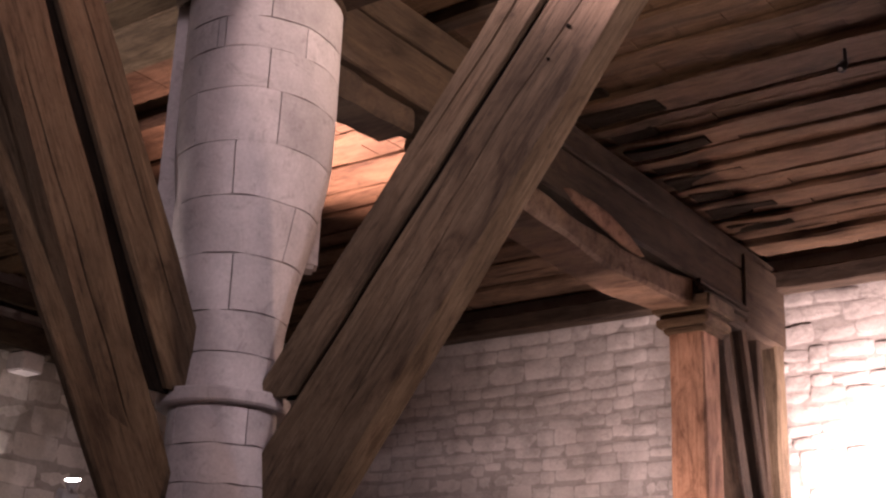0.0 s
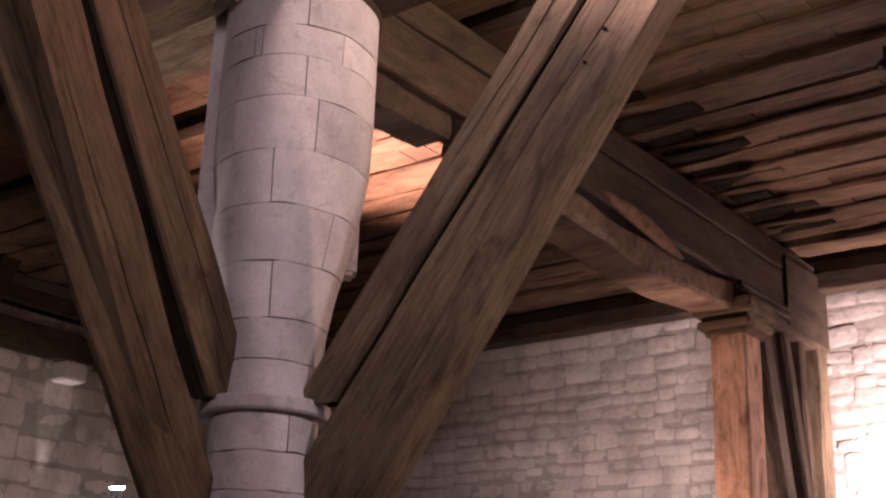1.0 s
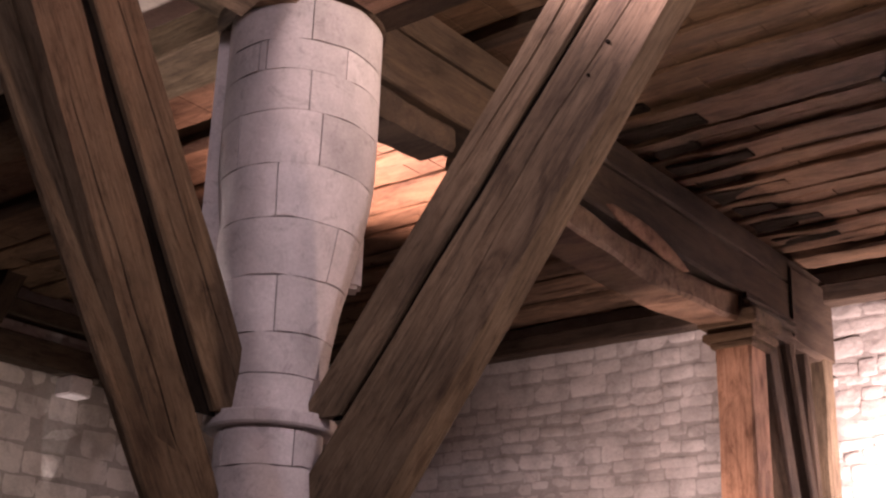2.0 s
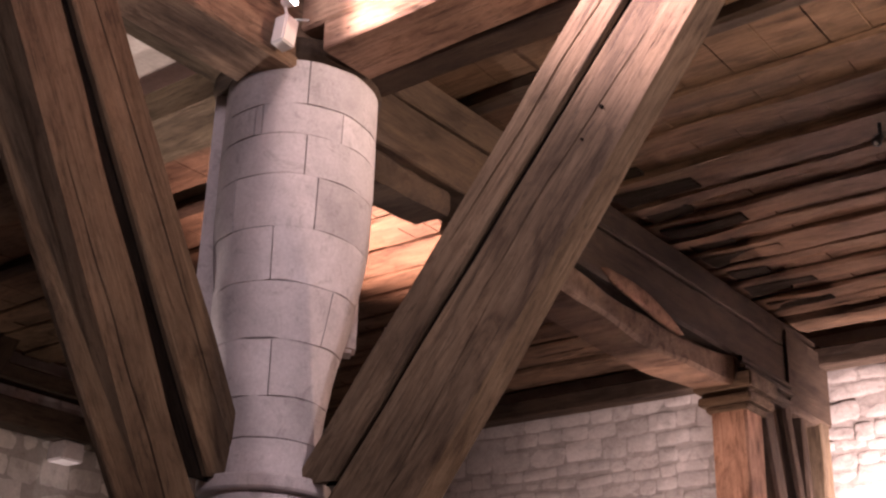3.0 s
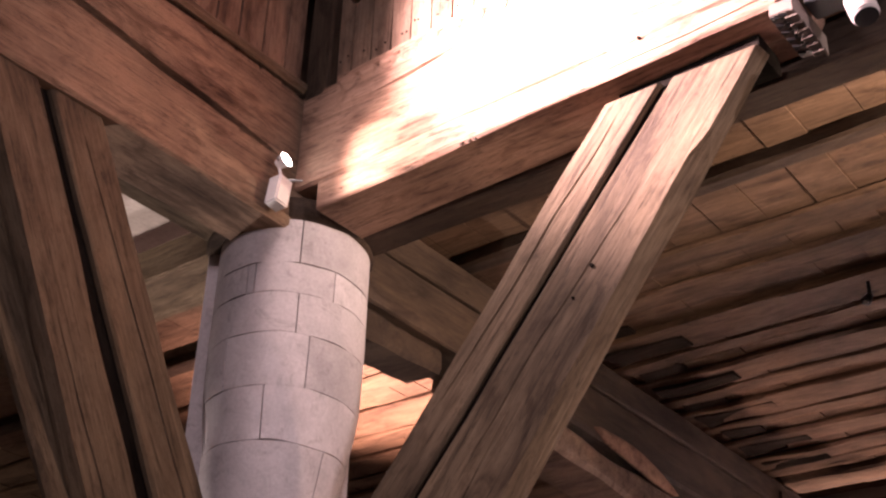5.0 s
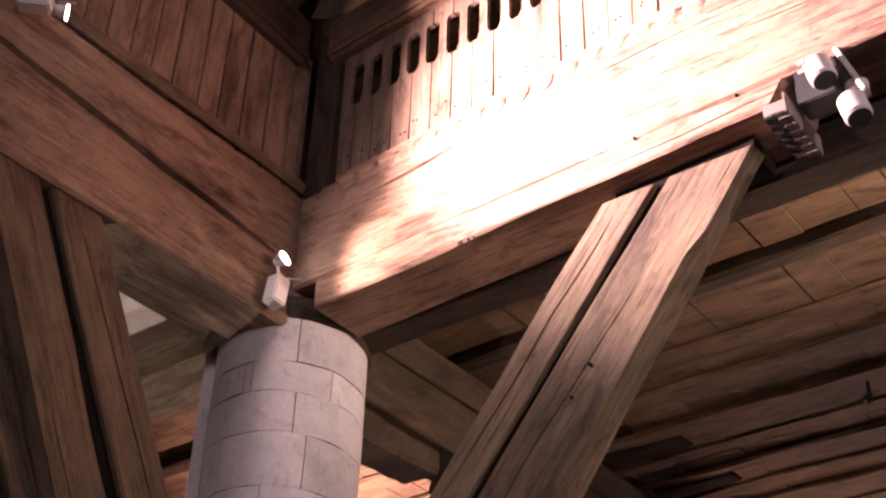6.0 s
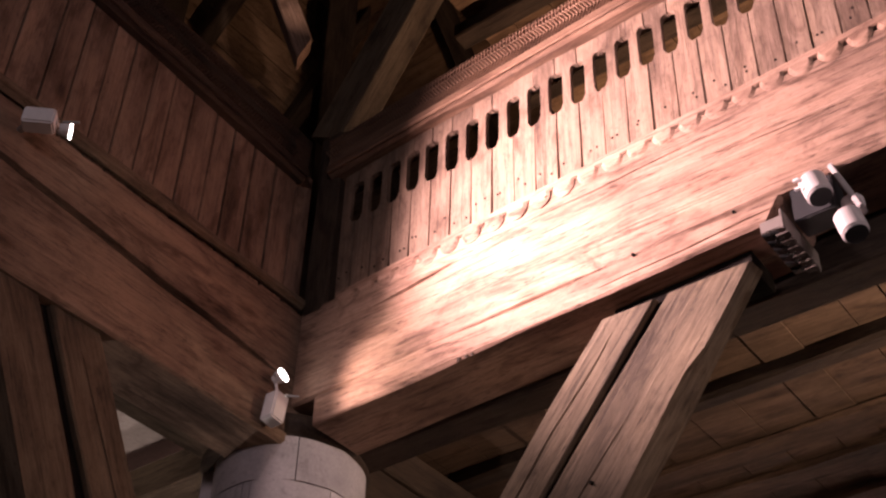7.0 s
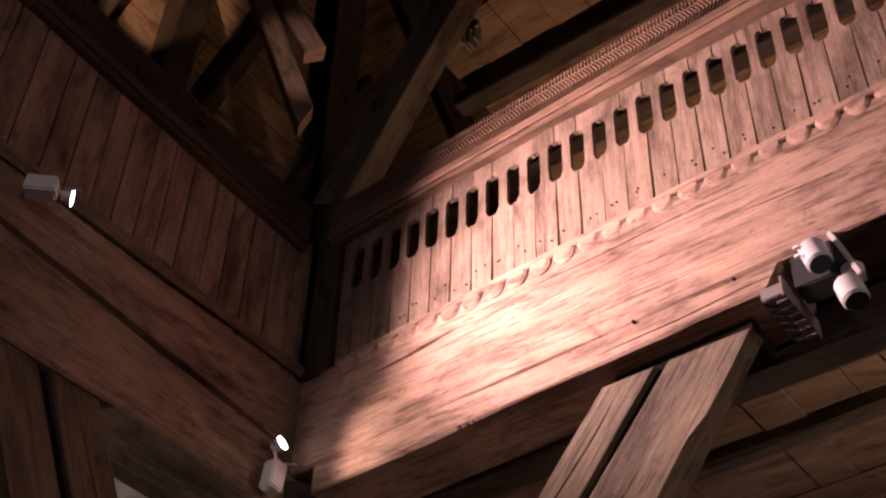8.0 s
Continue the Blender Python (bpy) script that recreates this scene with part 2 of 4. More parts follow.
def timber_bm(length, start, end, cut0=0.0, cut1=0.0, rough=0.006, chamfer=0.012, grooves=(), step=0.12, bow=0.0, seed=0.0, arris=None):
    """A hewn timber along local x. arris: (corner, depth across, depth upwards, stop), one broad chamfer that dies out towards the far end. start, end: (y0, y1, z0, z1) of its section at both ends; cut: how far an end runs on per metre of z.
    grooves: (face, place at one end, place at the other, x0, x1, depth, width), open shakes along the grain."""
    n = max(6, int(length / step))
    bm = bmesh.new()
    rings = []
    per_face = {f: [g for g in grooves if g[0] == f] for f in ("-y", "+y", "-z", "+z")}
    for k in range(n + 1):
        u = k / n
        y0, y1, z0, z1 = (a + (b - a) * u for a, b in zip(start, end))
        x = u * length

        def nz(a, b, s=1.0):
            return noise.noise(Vector((x * 1.7 * s + seed, a * 3.1 + seed * 0.7, b * 3.1 - seed)))

        c = [chamfer * (1 + 0.9 * nz(i * 5.3, 9.1)) for i in range(4)]
        cy, cz = list(c), list(c)
        if arris:
            fade = min(1.0, max(0.0, (arris[3] - x) / 0.12)) * (1 + 0.15 * nz(3.3, 7.7))
            cy[arris[0]], cz[arris[0]] = max(c[arris[0]], arris[1] * fade), max(c[arris[0]], arris[2] * fade)
        sag = bow * math.sin(math.pi * u)
        loop = []

        def face(f, a, b, fixed):
            gs = sorted(per_face[f], key=lambda g: min(g[1], g[2]))
            pts = [(a, 0.0)]
            if not gs:
                pts += [(a + (b - a) * q, 0.0) for q in (0.33, 0.67)]
            for g in gs:
                v = min(1, max(0, (x - g[3]) / max(g[4] - g[3], 1e-6)))
                inside = math.sin(math.pi * v) ** 0.4 if g[3] < x < g[4] else 0.0
                s = g[1] + (g[2] - g[1]) * v + 0.012 * noise.noise(Vector((x * 3 + seed, 4.2, 1.7)))
                w = g[6] * (0.25 + 0.75 * inside) / 2
                pts += [(s - w, 0.0), (s, g[5] * inside), (s + w, 0.0)]
            pts.append((b, 0.0))
            return pts

        for s, d in face("-z", y0 + cy[0], y1 - cy[1], z0):
            loop.append((s, z0 + d + rough * nz(s, 1)))
        for s, d in face("+y", z0 + cz[1], z1 - cz[2], y1):
            loop.append((y1 - d + rough * nz(s, 2), s))
        for s, d in face("+z", y0 + cy[3], y1 - cy[2], z1)[::-1]:
            loop.append((s, z1 - d + rough * nz(s, 3)))
        for s, d in face("-y", z0 + cz[0], z1 - cz[3], y0)[::-1]:
            loop.append((y0 + d + rough * nz(s, 4), s))
        ring = []
        for yy, zz in loop:
            xx = x + (cut0 * (1 - u) + cut1 * u) * zz
            ring.append(bm.verts.new((xx, yy, zz + sag)))
        rings.append(ring)
    m = len(rings[0])
    for a, b in zip(rings, rings[1:]):
        for i in range(m):
            bm.faces.new((a[i], b[i], b[(i + 1) % m], a[(i + 1) % m]))
    bm.faces.new(rings[0])
    bm.faces.new(rings[-1][::-1])
    bmesh.ops.recalc_face_normals(bm, faces=bm.faces)
    return bm


def along(p0, p1, up=(0, 0, 1)):
    """The pose at p0 with local x towards p1 and local z near up."""
    x = (Vector(p1) - Vector(p0)).normalized()
    y = Vector(up).cross(x).normalized()
    z = x.cross(y)
    return Matrix.Translation(p0) @ Matrix((x, y, z)).transposed().to_4x4()


SEED = [0.0]


def timber(name, p0, p1, w, h, material, label, category="beam", up=(0, 0, 1), parent=None, group="", **more):
    """A timber whose axis runs from p0 to p1; w, h: (from, to) across and upwards at p0, or with four more numbers at p1."""
    SEED[0] += 3.7
    length = (Vector(p1) - Vector(p0)).length
    start = (*w[:2], *h[:2])
    end = (*w[-2:], *h[-2:])
    bm = timber_bm(length, start, end, seed=SEED[0], **more)
    ob = new(name, mesh_of(name, bm, material))
    ob.matrix_world = along(p0, p1, up)
    if parent is not None:
        m = ob.matrix_world.copy()
        ob.parent = parent
        ob.matrix_world = m
        if parent.type == "EMPTY":
            ob.matrix_parent_inverse = Matrix.Translation(parent.location).inverted()
            ob.matrix_basis = m
        return tagged(ob, label)
    return tagged(ob, label, category, group)


# ---- setting ----
WALL_Y, WALL_X, FAR = 6.6, -6.6, 10.0
floor = thing("floor", box_bm(WALL_X - 0.6, FAR + 0.6, -FAR - 0.6, WALL_Y + 0.6, -0.2, 0.0), FLOORING, "worn grey stone floor of the hall", "floor", kind="structure")
thing("wall_north", box_bm(WALL_X - 0.6, FAR + 0.6, WALL_Y + 0.031, WALL_Y + 0.6, 0.0, 9.0), MORTAR, "thick limewashed rubble stone wall", "wall", kind="structure")
wall_north = bpy.data.objects["wall_north"]
wall_west = thing("wall_west", box_bm(WALL_X - 0.6, WALL_X - 0.031, -FAR - 0.6, WALL_Y + 0.04, 0.0, 9.0), MORTAR, "thick limewashed rubble stone wall", "wall", kind="structure")
thing("wall_south", box_bm(WALL_X - 0.04, FAR, -FAR - 0.6, -FAR, 0.0, 9.0), PLASTER, "plain plastered wall closing the hall", "wall", kind="structure")
thing("wall_east", box_bm(FAR, FAR + 0.6, -FAR - 0.6, WALL_Y + 0.04, 0.0, 9.0), PLASTER, "plain plastered wall closing the hall", "wall", kind="structure")


# ---- the column ----
PROFILE = [(0.0, 0.27), (2.2, 0.252), (2.79, 0.252), (3.06, 0.246), (3.22, 0.262), (3.42, 0.292), (3.6, 0.34), (3.78, 0.378), (3.95, 0.408), (4.1, 0.425), (4.4, 0.43), (4.925, 0.43)]


def column_radius(z):
    for (za, ra), (zb, rb) in zip(PROFILE, PROFILE[1:]):
        if z <= zb:
            return ra + (rb - ra) * (z - za) / (zb - za)
    return PROFILE[-1][1]


FACING = math.atan2(-4.172, 4.312)


def drum_block(a0, a1, z0, z1, gap=0.0028):
    """One curved block of a course, between two angles round the axis."""
    bm = bmesh.new()
    na, nzs = max(4, int((a1 - a0) / 0.1)), 5
    grid = []
    for j in range(nzs + 1):
        z = z0 + gap + (z1 - z0 - 2 * gap) * j / nzs
        row = []
        for i in range(na + 1):
            a = a0 + (a1 - a0) * i / na
            r = column_radius(z)
            # the head is dressed back on the side of the y beam
            r *= 1 - 0.17 * min(1.0, max(0.0, (z - 3.45) / 0.4)) * max(0.0, math.cos(a - FACING + math.pi / 2)) ** 1.5
            r += 0.0025 * noise.noise(Vector((a * 4, z * 6, 2.0))) 
            inset = gap / r
            aa = min(max(a, a0 + inset), a1 - inset)
            lo_z = 0.007 * noise.noise(Vector((math.cos(a) * 2.5, math.sin(a) * 2.5, z0 * 31)))
            hi_z = 0.007 * noise.noise(Vector((math.cos(a) * 2.5, math.sin(a) * 2.5, z1 * 31)))
            # joints open and close along their way
            tight = 0.0024 - 0.005 * max(-0.4, noise.noise(Vector((math.cos(a) * 3.1, math.sin(a) * 3.1, (z0 if j == 0 else z1) * 17))))
            zz = z + lo_z + (hi_z - lo_z) * j / nzs + (tight - gap if j == 0 else gap - tight if j == nzs else 0.0)
            row.append(bm.verts.new((r * math.cos(aa), r * math.sin(aa), zz)))
        grid.append(row)
    for j in range(nzs):
        for i in range(na):
            bm.faces.new((grid[j][i], grid[j][i + 1], grid[j + 1][i + 1], grid[j + 1][i]))
    rim = [*grid[0], *[r[-1] for r in grid[1:]], *grid[-1][-2::-1], *[r[0] for r in grid[-2:0:-1]]]
    inner = [bm.verts.new((v.co.x * 0.85, v.co.y * 0.85, v.co.z)) for v in rim]
    for i in range(len(rim)):
        k = (i + 1) % len(rim)
        bm.faces.new((rim[k], rim[i], inner[i], inner[k]))
    for f in bm.faces:
        f.smooth = True
    bmesh.ops.recalc_face_normals(bm, faces=bm.faces)
    bm.normal_update()
    for e in bm.edges:
        if len(e.link_faces) == 2 and e.calc_face_angle(0) > 0.6:
            e.smooth = False
    return bm


def revolve_bm(rows, n=48):
    bm = bmesh.new()
    loops = [[bm.verts.new((r * math.cos(2 * math.pi * i / n), r * math.sin(2 * math.pi * i / n), z)) for i in range(n)] for r, z in rows]
    for a, b in zip(loops, loops[1:]):
        for i in range(n):
            f = bm.faces.new((a[i], a[(i + 1) % n], b[(i + 1) % n], b[i]))
            f.smooth = True
    bm.faces.new(loops[0][::-1])
    bm.faces.new(loops[-1])
    return bm


column = empty("column", (0, 0, 0), "limewashed round stone column flaring towards its top", "column")
part("core", revolve_bm([(column_radius(z) * (0.945 if z < 3.5 else 0.80), z) for z in (0, 2.2, 2.79, 3.06, 3.22, 3.42, 3.6, 3.78, 3.95, 4.1, 4.4, 4.92)]), JOINT, column, "dark mortar in the joints")
# courses: foot, and where their upright joints stand, in radians from the side that faces the hall
COURSES = [
    (0.0, (-1.2, 0.5)), (0.45, (-0.4, 1.4)), (0.9, (-1.0, 0.8)), (1.3, (-0.2, 1.5)), (1.7, (-1.1, 0.4)), (2.05, (-0.6, 1.2)),
    (2.458, (-1.9, 1.9)), (2.635, (-0.98, 0.46)), (2.85, (-1.9, 1.6)), (3.055, (-2.1, 1.9)), (3.245, (-0.067,)), (3.505, (0.725,)),
    (3.767, (-0.139, 1.45)), (4.027, (-0.714, 0.323)), (4.297, (0.156, -1.4)), (4.515, (-0.491, -0.385, 0.584)), (4.677, (0.131, -1.4)), (4.925, ()),
]
for (z0, joints), (z1, _) in zip(COURSES, COURSES[1:]):
    cuts = sorted(FACING + j for j in joints) or [FACING + math.pi]
    cuts = cuts + [FACING + math.pi] if joints else cuts
    for a, b in zip(cuts, cuts[1:] + [cuts[0] + 2 * math.pi]):
        part("stone_block", drum_block(a, b, z0, z1), STONE, column)
ring_bm = revolve_bm([(0.25, 2.812), (0.298, 2.814), (0.309, 2.824), (0.312, 2.872), (0.306, 2.882), (0.25, 2.892)], 72)
for f in ring_bm.faces:
    f.smooth = False
slab_turn = Matrix.Rotation(FACING + math.pi / 2, 4, "Z")
part("slab", box_bm(-0.416, 0.392, 0.02, 0.16, 3.575, 4.95, 0.02, None, slab_turn), STONE, column, "flat upright stone slab built in behind the column head")
part("ring", ring_bm, STONE, column, "projecting stone ring moulding")
pad_bm = revolve_bm([(0.42, 4.927), (0.440, 4.936), (0.446, 5.045), (0.42, 5.06)])
bmesh.ops.translate(pad_bm, verts=pad_bm.verts, vec=(0.004, 0.006, 0))
thing("column_pad", pad_bm, OAK_DARK, "round dark oak pad on top of the column", "pad")

# ---- gallery beams ----
timber("gallery_beam", (0.305, 0, 5.175), (9.9, 0, 5.175), (-0.30, 0.07), (-0.085, 0.50, 0.12, 0.84), OAK_PALE,
       "huge pale oak gallery beam with long drying cracks", "beam", group="gallery beams", rough=0.008, chamfer=0.014, step=0.08,
       grooves=[("-y", 0.28, 0.385, 0.2, 1.0, 0.05, 0.03), ("-y", 0.42, 0.435, 1.45, 2.3, 0.02, 0.012), ("-y", 0.33, 0.275, 2.4, 3.1, 0.014, 0.009)])
bolster = timber("bolster", (0.47, 0, 4.91), (2.833, 0, 4.91), (-0.306, 0.06), (0.012, 0.185, 0.105, 0.232), OAK_PALE,
       "pale oak bolster under the gallery beam, worn and split", "beam", rough=0.008, chamfer=0.012, step=0.07, cut1=0.64, grooves=[("-y", 0.12, 0.165, 1.6, 2.4, 0.012, 0.01)])
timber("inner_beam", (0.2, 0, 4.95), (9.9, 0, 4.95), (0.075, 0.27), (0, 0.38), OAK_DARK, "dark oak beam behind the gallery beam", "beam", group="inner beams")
# lighter than old_oak: bounce from the bright beam is put into its colour
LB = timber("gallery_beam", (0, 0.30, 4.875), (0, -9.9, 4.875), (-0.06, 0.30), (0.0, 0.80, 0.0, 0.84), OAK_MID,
            "huge brown oak gallery beam with a long open crack", "beam", group="gallery beams", rough=0.008, chamfer=0.014, step=0.08,
            grooves=[("+y", 0.365, 0.52, 0.75, 2.75, 0.13, 0.05)])
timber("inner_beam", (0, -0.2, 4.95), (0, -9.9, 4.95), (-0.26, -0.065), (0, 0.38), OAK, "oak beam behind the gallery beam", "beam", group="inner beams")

# ---- knee braces of the column ----
def brace(side, face, top, bottom, z0, z1, depth, material, label, lean=0.13, **more):
    """A straight brace below a gallery beam. face: where its front stands under the beam; lean: how far it draws back per metre downwards.
    top, bottom: how far out its upper and lower edge run at z0 and at z1."""
    ends = []
    for z, t, b in ((z0, top[0], bottom[0]), (z1, top[1], bottom[1])):
        run, off = (t + b) / 2, face + lean * (4.9 - z) + depth / 2
        ends.append((run, off, z) if side == "x" else (-off, -run, z))
    x = (Vector(ends[1]) - Vector(ends[0])).normalized()
    # the front lies in the leaning plane, and the ends are cut level
    back = Vector((0, 1, lean)).normalized() if side == "x" else Vector((1, 0, -lean)).normalized()
    up = x.cross(back)
    across = up - x * (up.z / x.z)
    h0, h1 = ((b - t) / 2 / Vector((across.x, across.y)).length for t, b in zip(top, bottom))
    cot = -up.z / x.z
    return timber("knee_brace", ends[0], ends[1], (-depth / 2, depth / 2), (-h0, h0, -h1, h1), material, label, "brace", up=up, group="knee braces", cut0=cot, cut1=cot, **more)


# on one side a broad lower timber with a slim one close above it, on the other a pair with an open gap
broad_brace = brace("x", -0.27, (-0.220, 2.411), (0.448, 2.810), 2.15, 4.90, 0.13, OAK, "broad hewn oak knee brace with fine cracks under the gallery beam", chamfer=0.012, step=0.05, rough=0.010,
      arris=(0, 0.085, 0.035, 3.35), grooves=[("-y", -0.06, 0.02, 0.5, 2.1, 0.012, 0.006), ("-y", 0.07, 0.0, 1.9, 3.6, 0.014, 0.008)])
brace("x", -0.265, (0.172, 2.089), (0.433, 2.359), 2.87, 4.90, 0.12, OAK, "slim upper timber of the knee brace with a long crack", step=0.05, rough=0.008, chamfer=0.008, grooves=[("-y", 0.03, 0.005, 1.3, 2.7, 0.03, 0.012)])
left_brace = brace("y", -0.27, (-0.016, 1.817), (0.318, 2.138), 2.15, 4.90, 0.10, OAK, "broad hewn oak knee brace under the gallery beam", chamfer=0.016, step=0.05, rough=0.012,
      arris=(1, 0.06, 0.02, 3.2), grooves=[("+y", -0.01, -0.05, 0.2, 2.2, 0.03, 0.011)])
brace("y", -0.265, (0.021, 1.473), (0.345, 1.750), 2.87, 4.90, 0.12, OAK, "slim upper timber of the knee brace with a long crack", step=0.05, rough=0.008, chamfer=0.01, grooves=[("+y", 0.035, 0.0, 0.1, 2.3, 0.03, 0.012)])
brace("y", 0.02, (0.164, 1.839), (0.494, 2.169), 2.15, 4.90, 0.05, OAK, "rear timber of the knee brace below the inner beam", step=0.08, lean=0.0, chamfer=0.01)
# near-black boards added in the gaps of each pair, standing in for deep shade
brace("y", -0.225, (0.25, 1.70), (0.52, 1.92), 2.85, 4.89, 0.02, NEAR_BLACK, "black filler that gives the brace gap its shade", step=0.2)
brace("x", -0.235, (0.36, 2.28), (0.56, 2.50), 2.85, 4.89, 0.02, NEAR_BLACK, "black filler that gives the brace gap its shade", step=0.2)
# added near-black piece for the shade between brace heads and bolster
timber("packing_board", (2.13, -0.11, 4.903), (2.78, -0.11, 4.903), (-0.09, 0.12), (0.0, 0.075, 0.0, 0.10), NEAR_BLACK, "black filler giving the shade between brace heads and bolster", "board")


def peg(parent, at, axis, r=0.012):
    """A dark peg hole, as a part of the timber that it is bored into."""
    inv = parent.matrix_world.inverted()
    turn = Vector(axis).to_track_quat("Z", "Y").to_matrix().to_4x4()
    part("peg", cyl_bm(r, r * 0.8, 0.03, inv @ Matrix.Translation(at) @ turn @ Matrix.Translation((0, 0, -0.02)), 12), NEAR_BLACK, parent, "dark peg hole")


bpy.context.view_layer.update()
peg(broad_brace, (1.956, -0.180, 4.189), (0, -1, 0), 0.010)
peg(broad_brace, (1.854, -0.165, 4.074), (0, -1, 0), 0.007)

# splinters on the lower edge of the bolster, and pegs in its upper joint
for x, lean in ((1.36, -0.012), (1.40, 0.006), (1.43, 0.016)):
    sliver = bmesh.new()
    foot = [sliver.verts.new((x + a, -0.300 + b, 4.968)) for a, b in ((-0.010, -0.004), (0.010, -0.004), (0.010, 0.006), (-0.010, 0.006))]
    tip = sliver.verts.new((x + lean * 0.6, -0.304, 4.942))
    sliver.faces.new(foot)
    for i in range(4):
        sliver.faces.new((foot[i], foot[(i + 1) % 4], tip))
    bmesh.ops.recalc_face_normals(sliver, faces=sliver.faces)
    bmesh.ops.transform(sliver, matrix=bolster.matrix_world.inverted(), verts=sliver.verts)
    part("splinter", sliver, OAK_DARK, bolster, "torn wood splinter")
for x in (2.30, 2.78):
    peg(bolster, (x, -0.306, 5.13), (0, -1, 0), 0.009)

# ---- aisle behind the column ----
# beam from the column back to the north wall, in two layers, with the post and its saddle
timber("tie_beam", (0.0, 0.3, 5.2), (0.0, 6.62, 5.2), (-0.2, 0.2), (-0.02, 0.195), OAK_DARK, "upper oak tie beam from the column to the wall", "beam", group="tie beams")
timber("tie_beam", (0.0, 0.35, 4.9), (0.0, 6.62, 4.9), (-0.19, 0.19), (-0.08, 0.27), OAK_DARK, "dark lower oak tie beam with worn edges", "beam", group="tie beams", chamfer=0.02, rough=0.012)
timber("tie_beam", (-0.3, 0.0, 5.15), (-6.62, 0.0, 5.15), (-0.2, 0.2), (-0.16, 0.06), OAK, "oak tie beam from the column to the wall", "beam", group="tie beams")


def curved_brace_bm(a, b, control, lo, hi, half, n=16, rough=0.008):
    """A brace swept along a quadratic curve in the y-z plane, with a tapering hewn section."""
    bm = bmesh.new()
    rings = []
    for k in range(n + 1):
        u = k / n
        y = (1 - u) ** 2 * a[0] + 2 * u * (1 - u) * control[0] + u * u * b[0]
        z = (1 - u) ** 2 * a[1] + 2 * u * (1 - u) * control[1] + u * u * b[1]
        ty = 2 * (1 - u) * (control[0] - a[0]) + 2 * u * (b[0] - control[0])
        tz = 2 * (1 - u) * (control[1] - a[1]) + 2 * u * (b[1] - control[1])
        q = math.hypot(ty, tz)
        ny, nz = -tz / q, ty / q
        d0, d1 = lo[0] + (lo[1] - lo[0]) * u, hi[0] + (hi[1] - hi[0]) * u
        ring = []
        for s, x in ((d0, -half + 0.02), (d0, half - 0.02), (d0 + 0.03, half), (d1 - 0.03, half), (d1, half - 0.02), (d1, -half + 0.02), (d1 - 0.03, -half), (d0 + 0.03, -half)):
            w = rough * noise.noise(Vector((u * 6, s * 9, x * 5)))
            ring.append(bm.verts.new((x + w, y + ny * (s + w), z + nz * (s + w))))
        rings.append(ring)
    for p, q in zip(rings, rings[1:]):
        for i in range(8):
            bm.faces.new((p[i], q[i], q[(i + 1) % 8], p[(i + 1) % 8]))
    bm.faces.new(rings[0])
    bm.faces.new(rings[-1][::-1])
    bmesh.ops.recalc_face_normals(bm, faces=bm.faces)
    return bm


thing("curved_brace", curved_brace_bm((0.25, 4.74), (1.16, 4.74), (0.8, 4.72), (-0.09, -0.07), (0.10, 0.08), 0.14), OAK_DARK, "short curved oak brace between column and tie beam", "brace", group="curved braces")
thing("curved_brace", curved_brace_bm((1.5, 4.86), (4.85, 4.72), (3.1, 4.50), (-0.13, -0.12), (0.06, 0.10), 0.185, 26, 0.02), OAK_MID, "long bolster of pale oak running into the post head", "brace", group="curved braces")

aisle_post = empty("aisle_post", (0.07, 5.0, 0.0), "squared pale oak post with a moulded capital", "post")
timber("shaft", (0.07, 5.0, 0.0), (0.07, 5.0, 4.42), (-0.15, 0.15), (-0.15, 0.15), FRESH, "", up=(1, 0, 0), parent=aisle_post, chamfer=0.02)
for z0, z1, o in ((4.40, 4.45, 0.03), (4.45, 4.52, 0.075), (4.52, 4.56, 0.05), (4.56, 4.68, 0.10)):
    part("capital_moulding", box_bm(0.07 - 0.15 - o, 0.07 + 0.15 + o, 5.0 - 0.15 - o, 5.0 + 0.15 + o, z0 + 0.001, z1, 0.012), OAK, aisle_post)
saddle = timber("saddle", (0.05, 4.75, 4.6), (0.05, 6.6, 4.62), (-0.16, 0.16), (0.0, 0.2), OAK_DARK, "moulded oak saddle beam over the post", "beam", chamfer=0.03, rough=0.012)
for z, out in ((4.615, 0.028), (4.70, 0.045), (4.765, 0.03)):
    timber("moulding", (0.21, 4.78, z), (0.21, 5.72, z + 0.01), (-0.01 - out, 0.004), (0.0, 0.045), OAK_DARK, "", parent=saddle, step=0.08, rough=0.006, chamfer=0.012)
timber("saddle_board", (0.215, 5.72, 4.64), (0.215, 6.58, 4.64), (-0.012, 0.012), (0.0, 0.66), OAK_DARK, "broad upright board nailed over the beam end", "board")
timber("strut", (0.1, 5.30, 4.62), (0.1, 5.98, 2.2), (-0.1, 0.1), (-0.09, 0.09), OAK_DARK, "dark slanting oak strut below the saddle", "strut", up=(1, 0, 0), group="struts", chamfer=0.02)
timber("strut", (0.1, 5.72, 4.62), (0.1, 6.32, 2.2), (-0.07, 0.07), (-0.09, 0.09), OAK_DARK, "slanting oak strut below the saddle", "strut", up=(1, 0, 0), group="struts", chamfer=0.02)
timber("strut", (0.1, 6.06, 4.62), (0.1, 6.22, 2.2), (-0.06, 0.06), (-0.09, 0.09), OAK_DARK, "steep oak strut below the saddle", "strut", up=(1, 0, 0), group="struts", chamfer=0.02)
timber("wall_post", (0.1, 6.45, 0.0), (0.1, 6.45, 4.65), (-0.1, 0.1), (-0.12, 0.12), OAK, "oak post standing against the stone wall", "post", up=(1, 0, 0), chamfer=0.02)

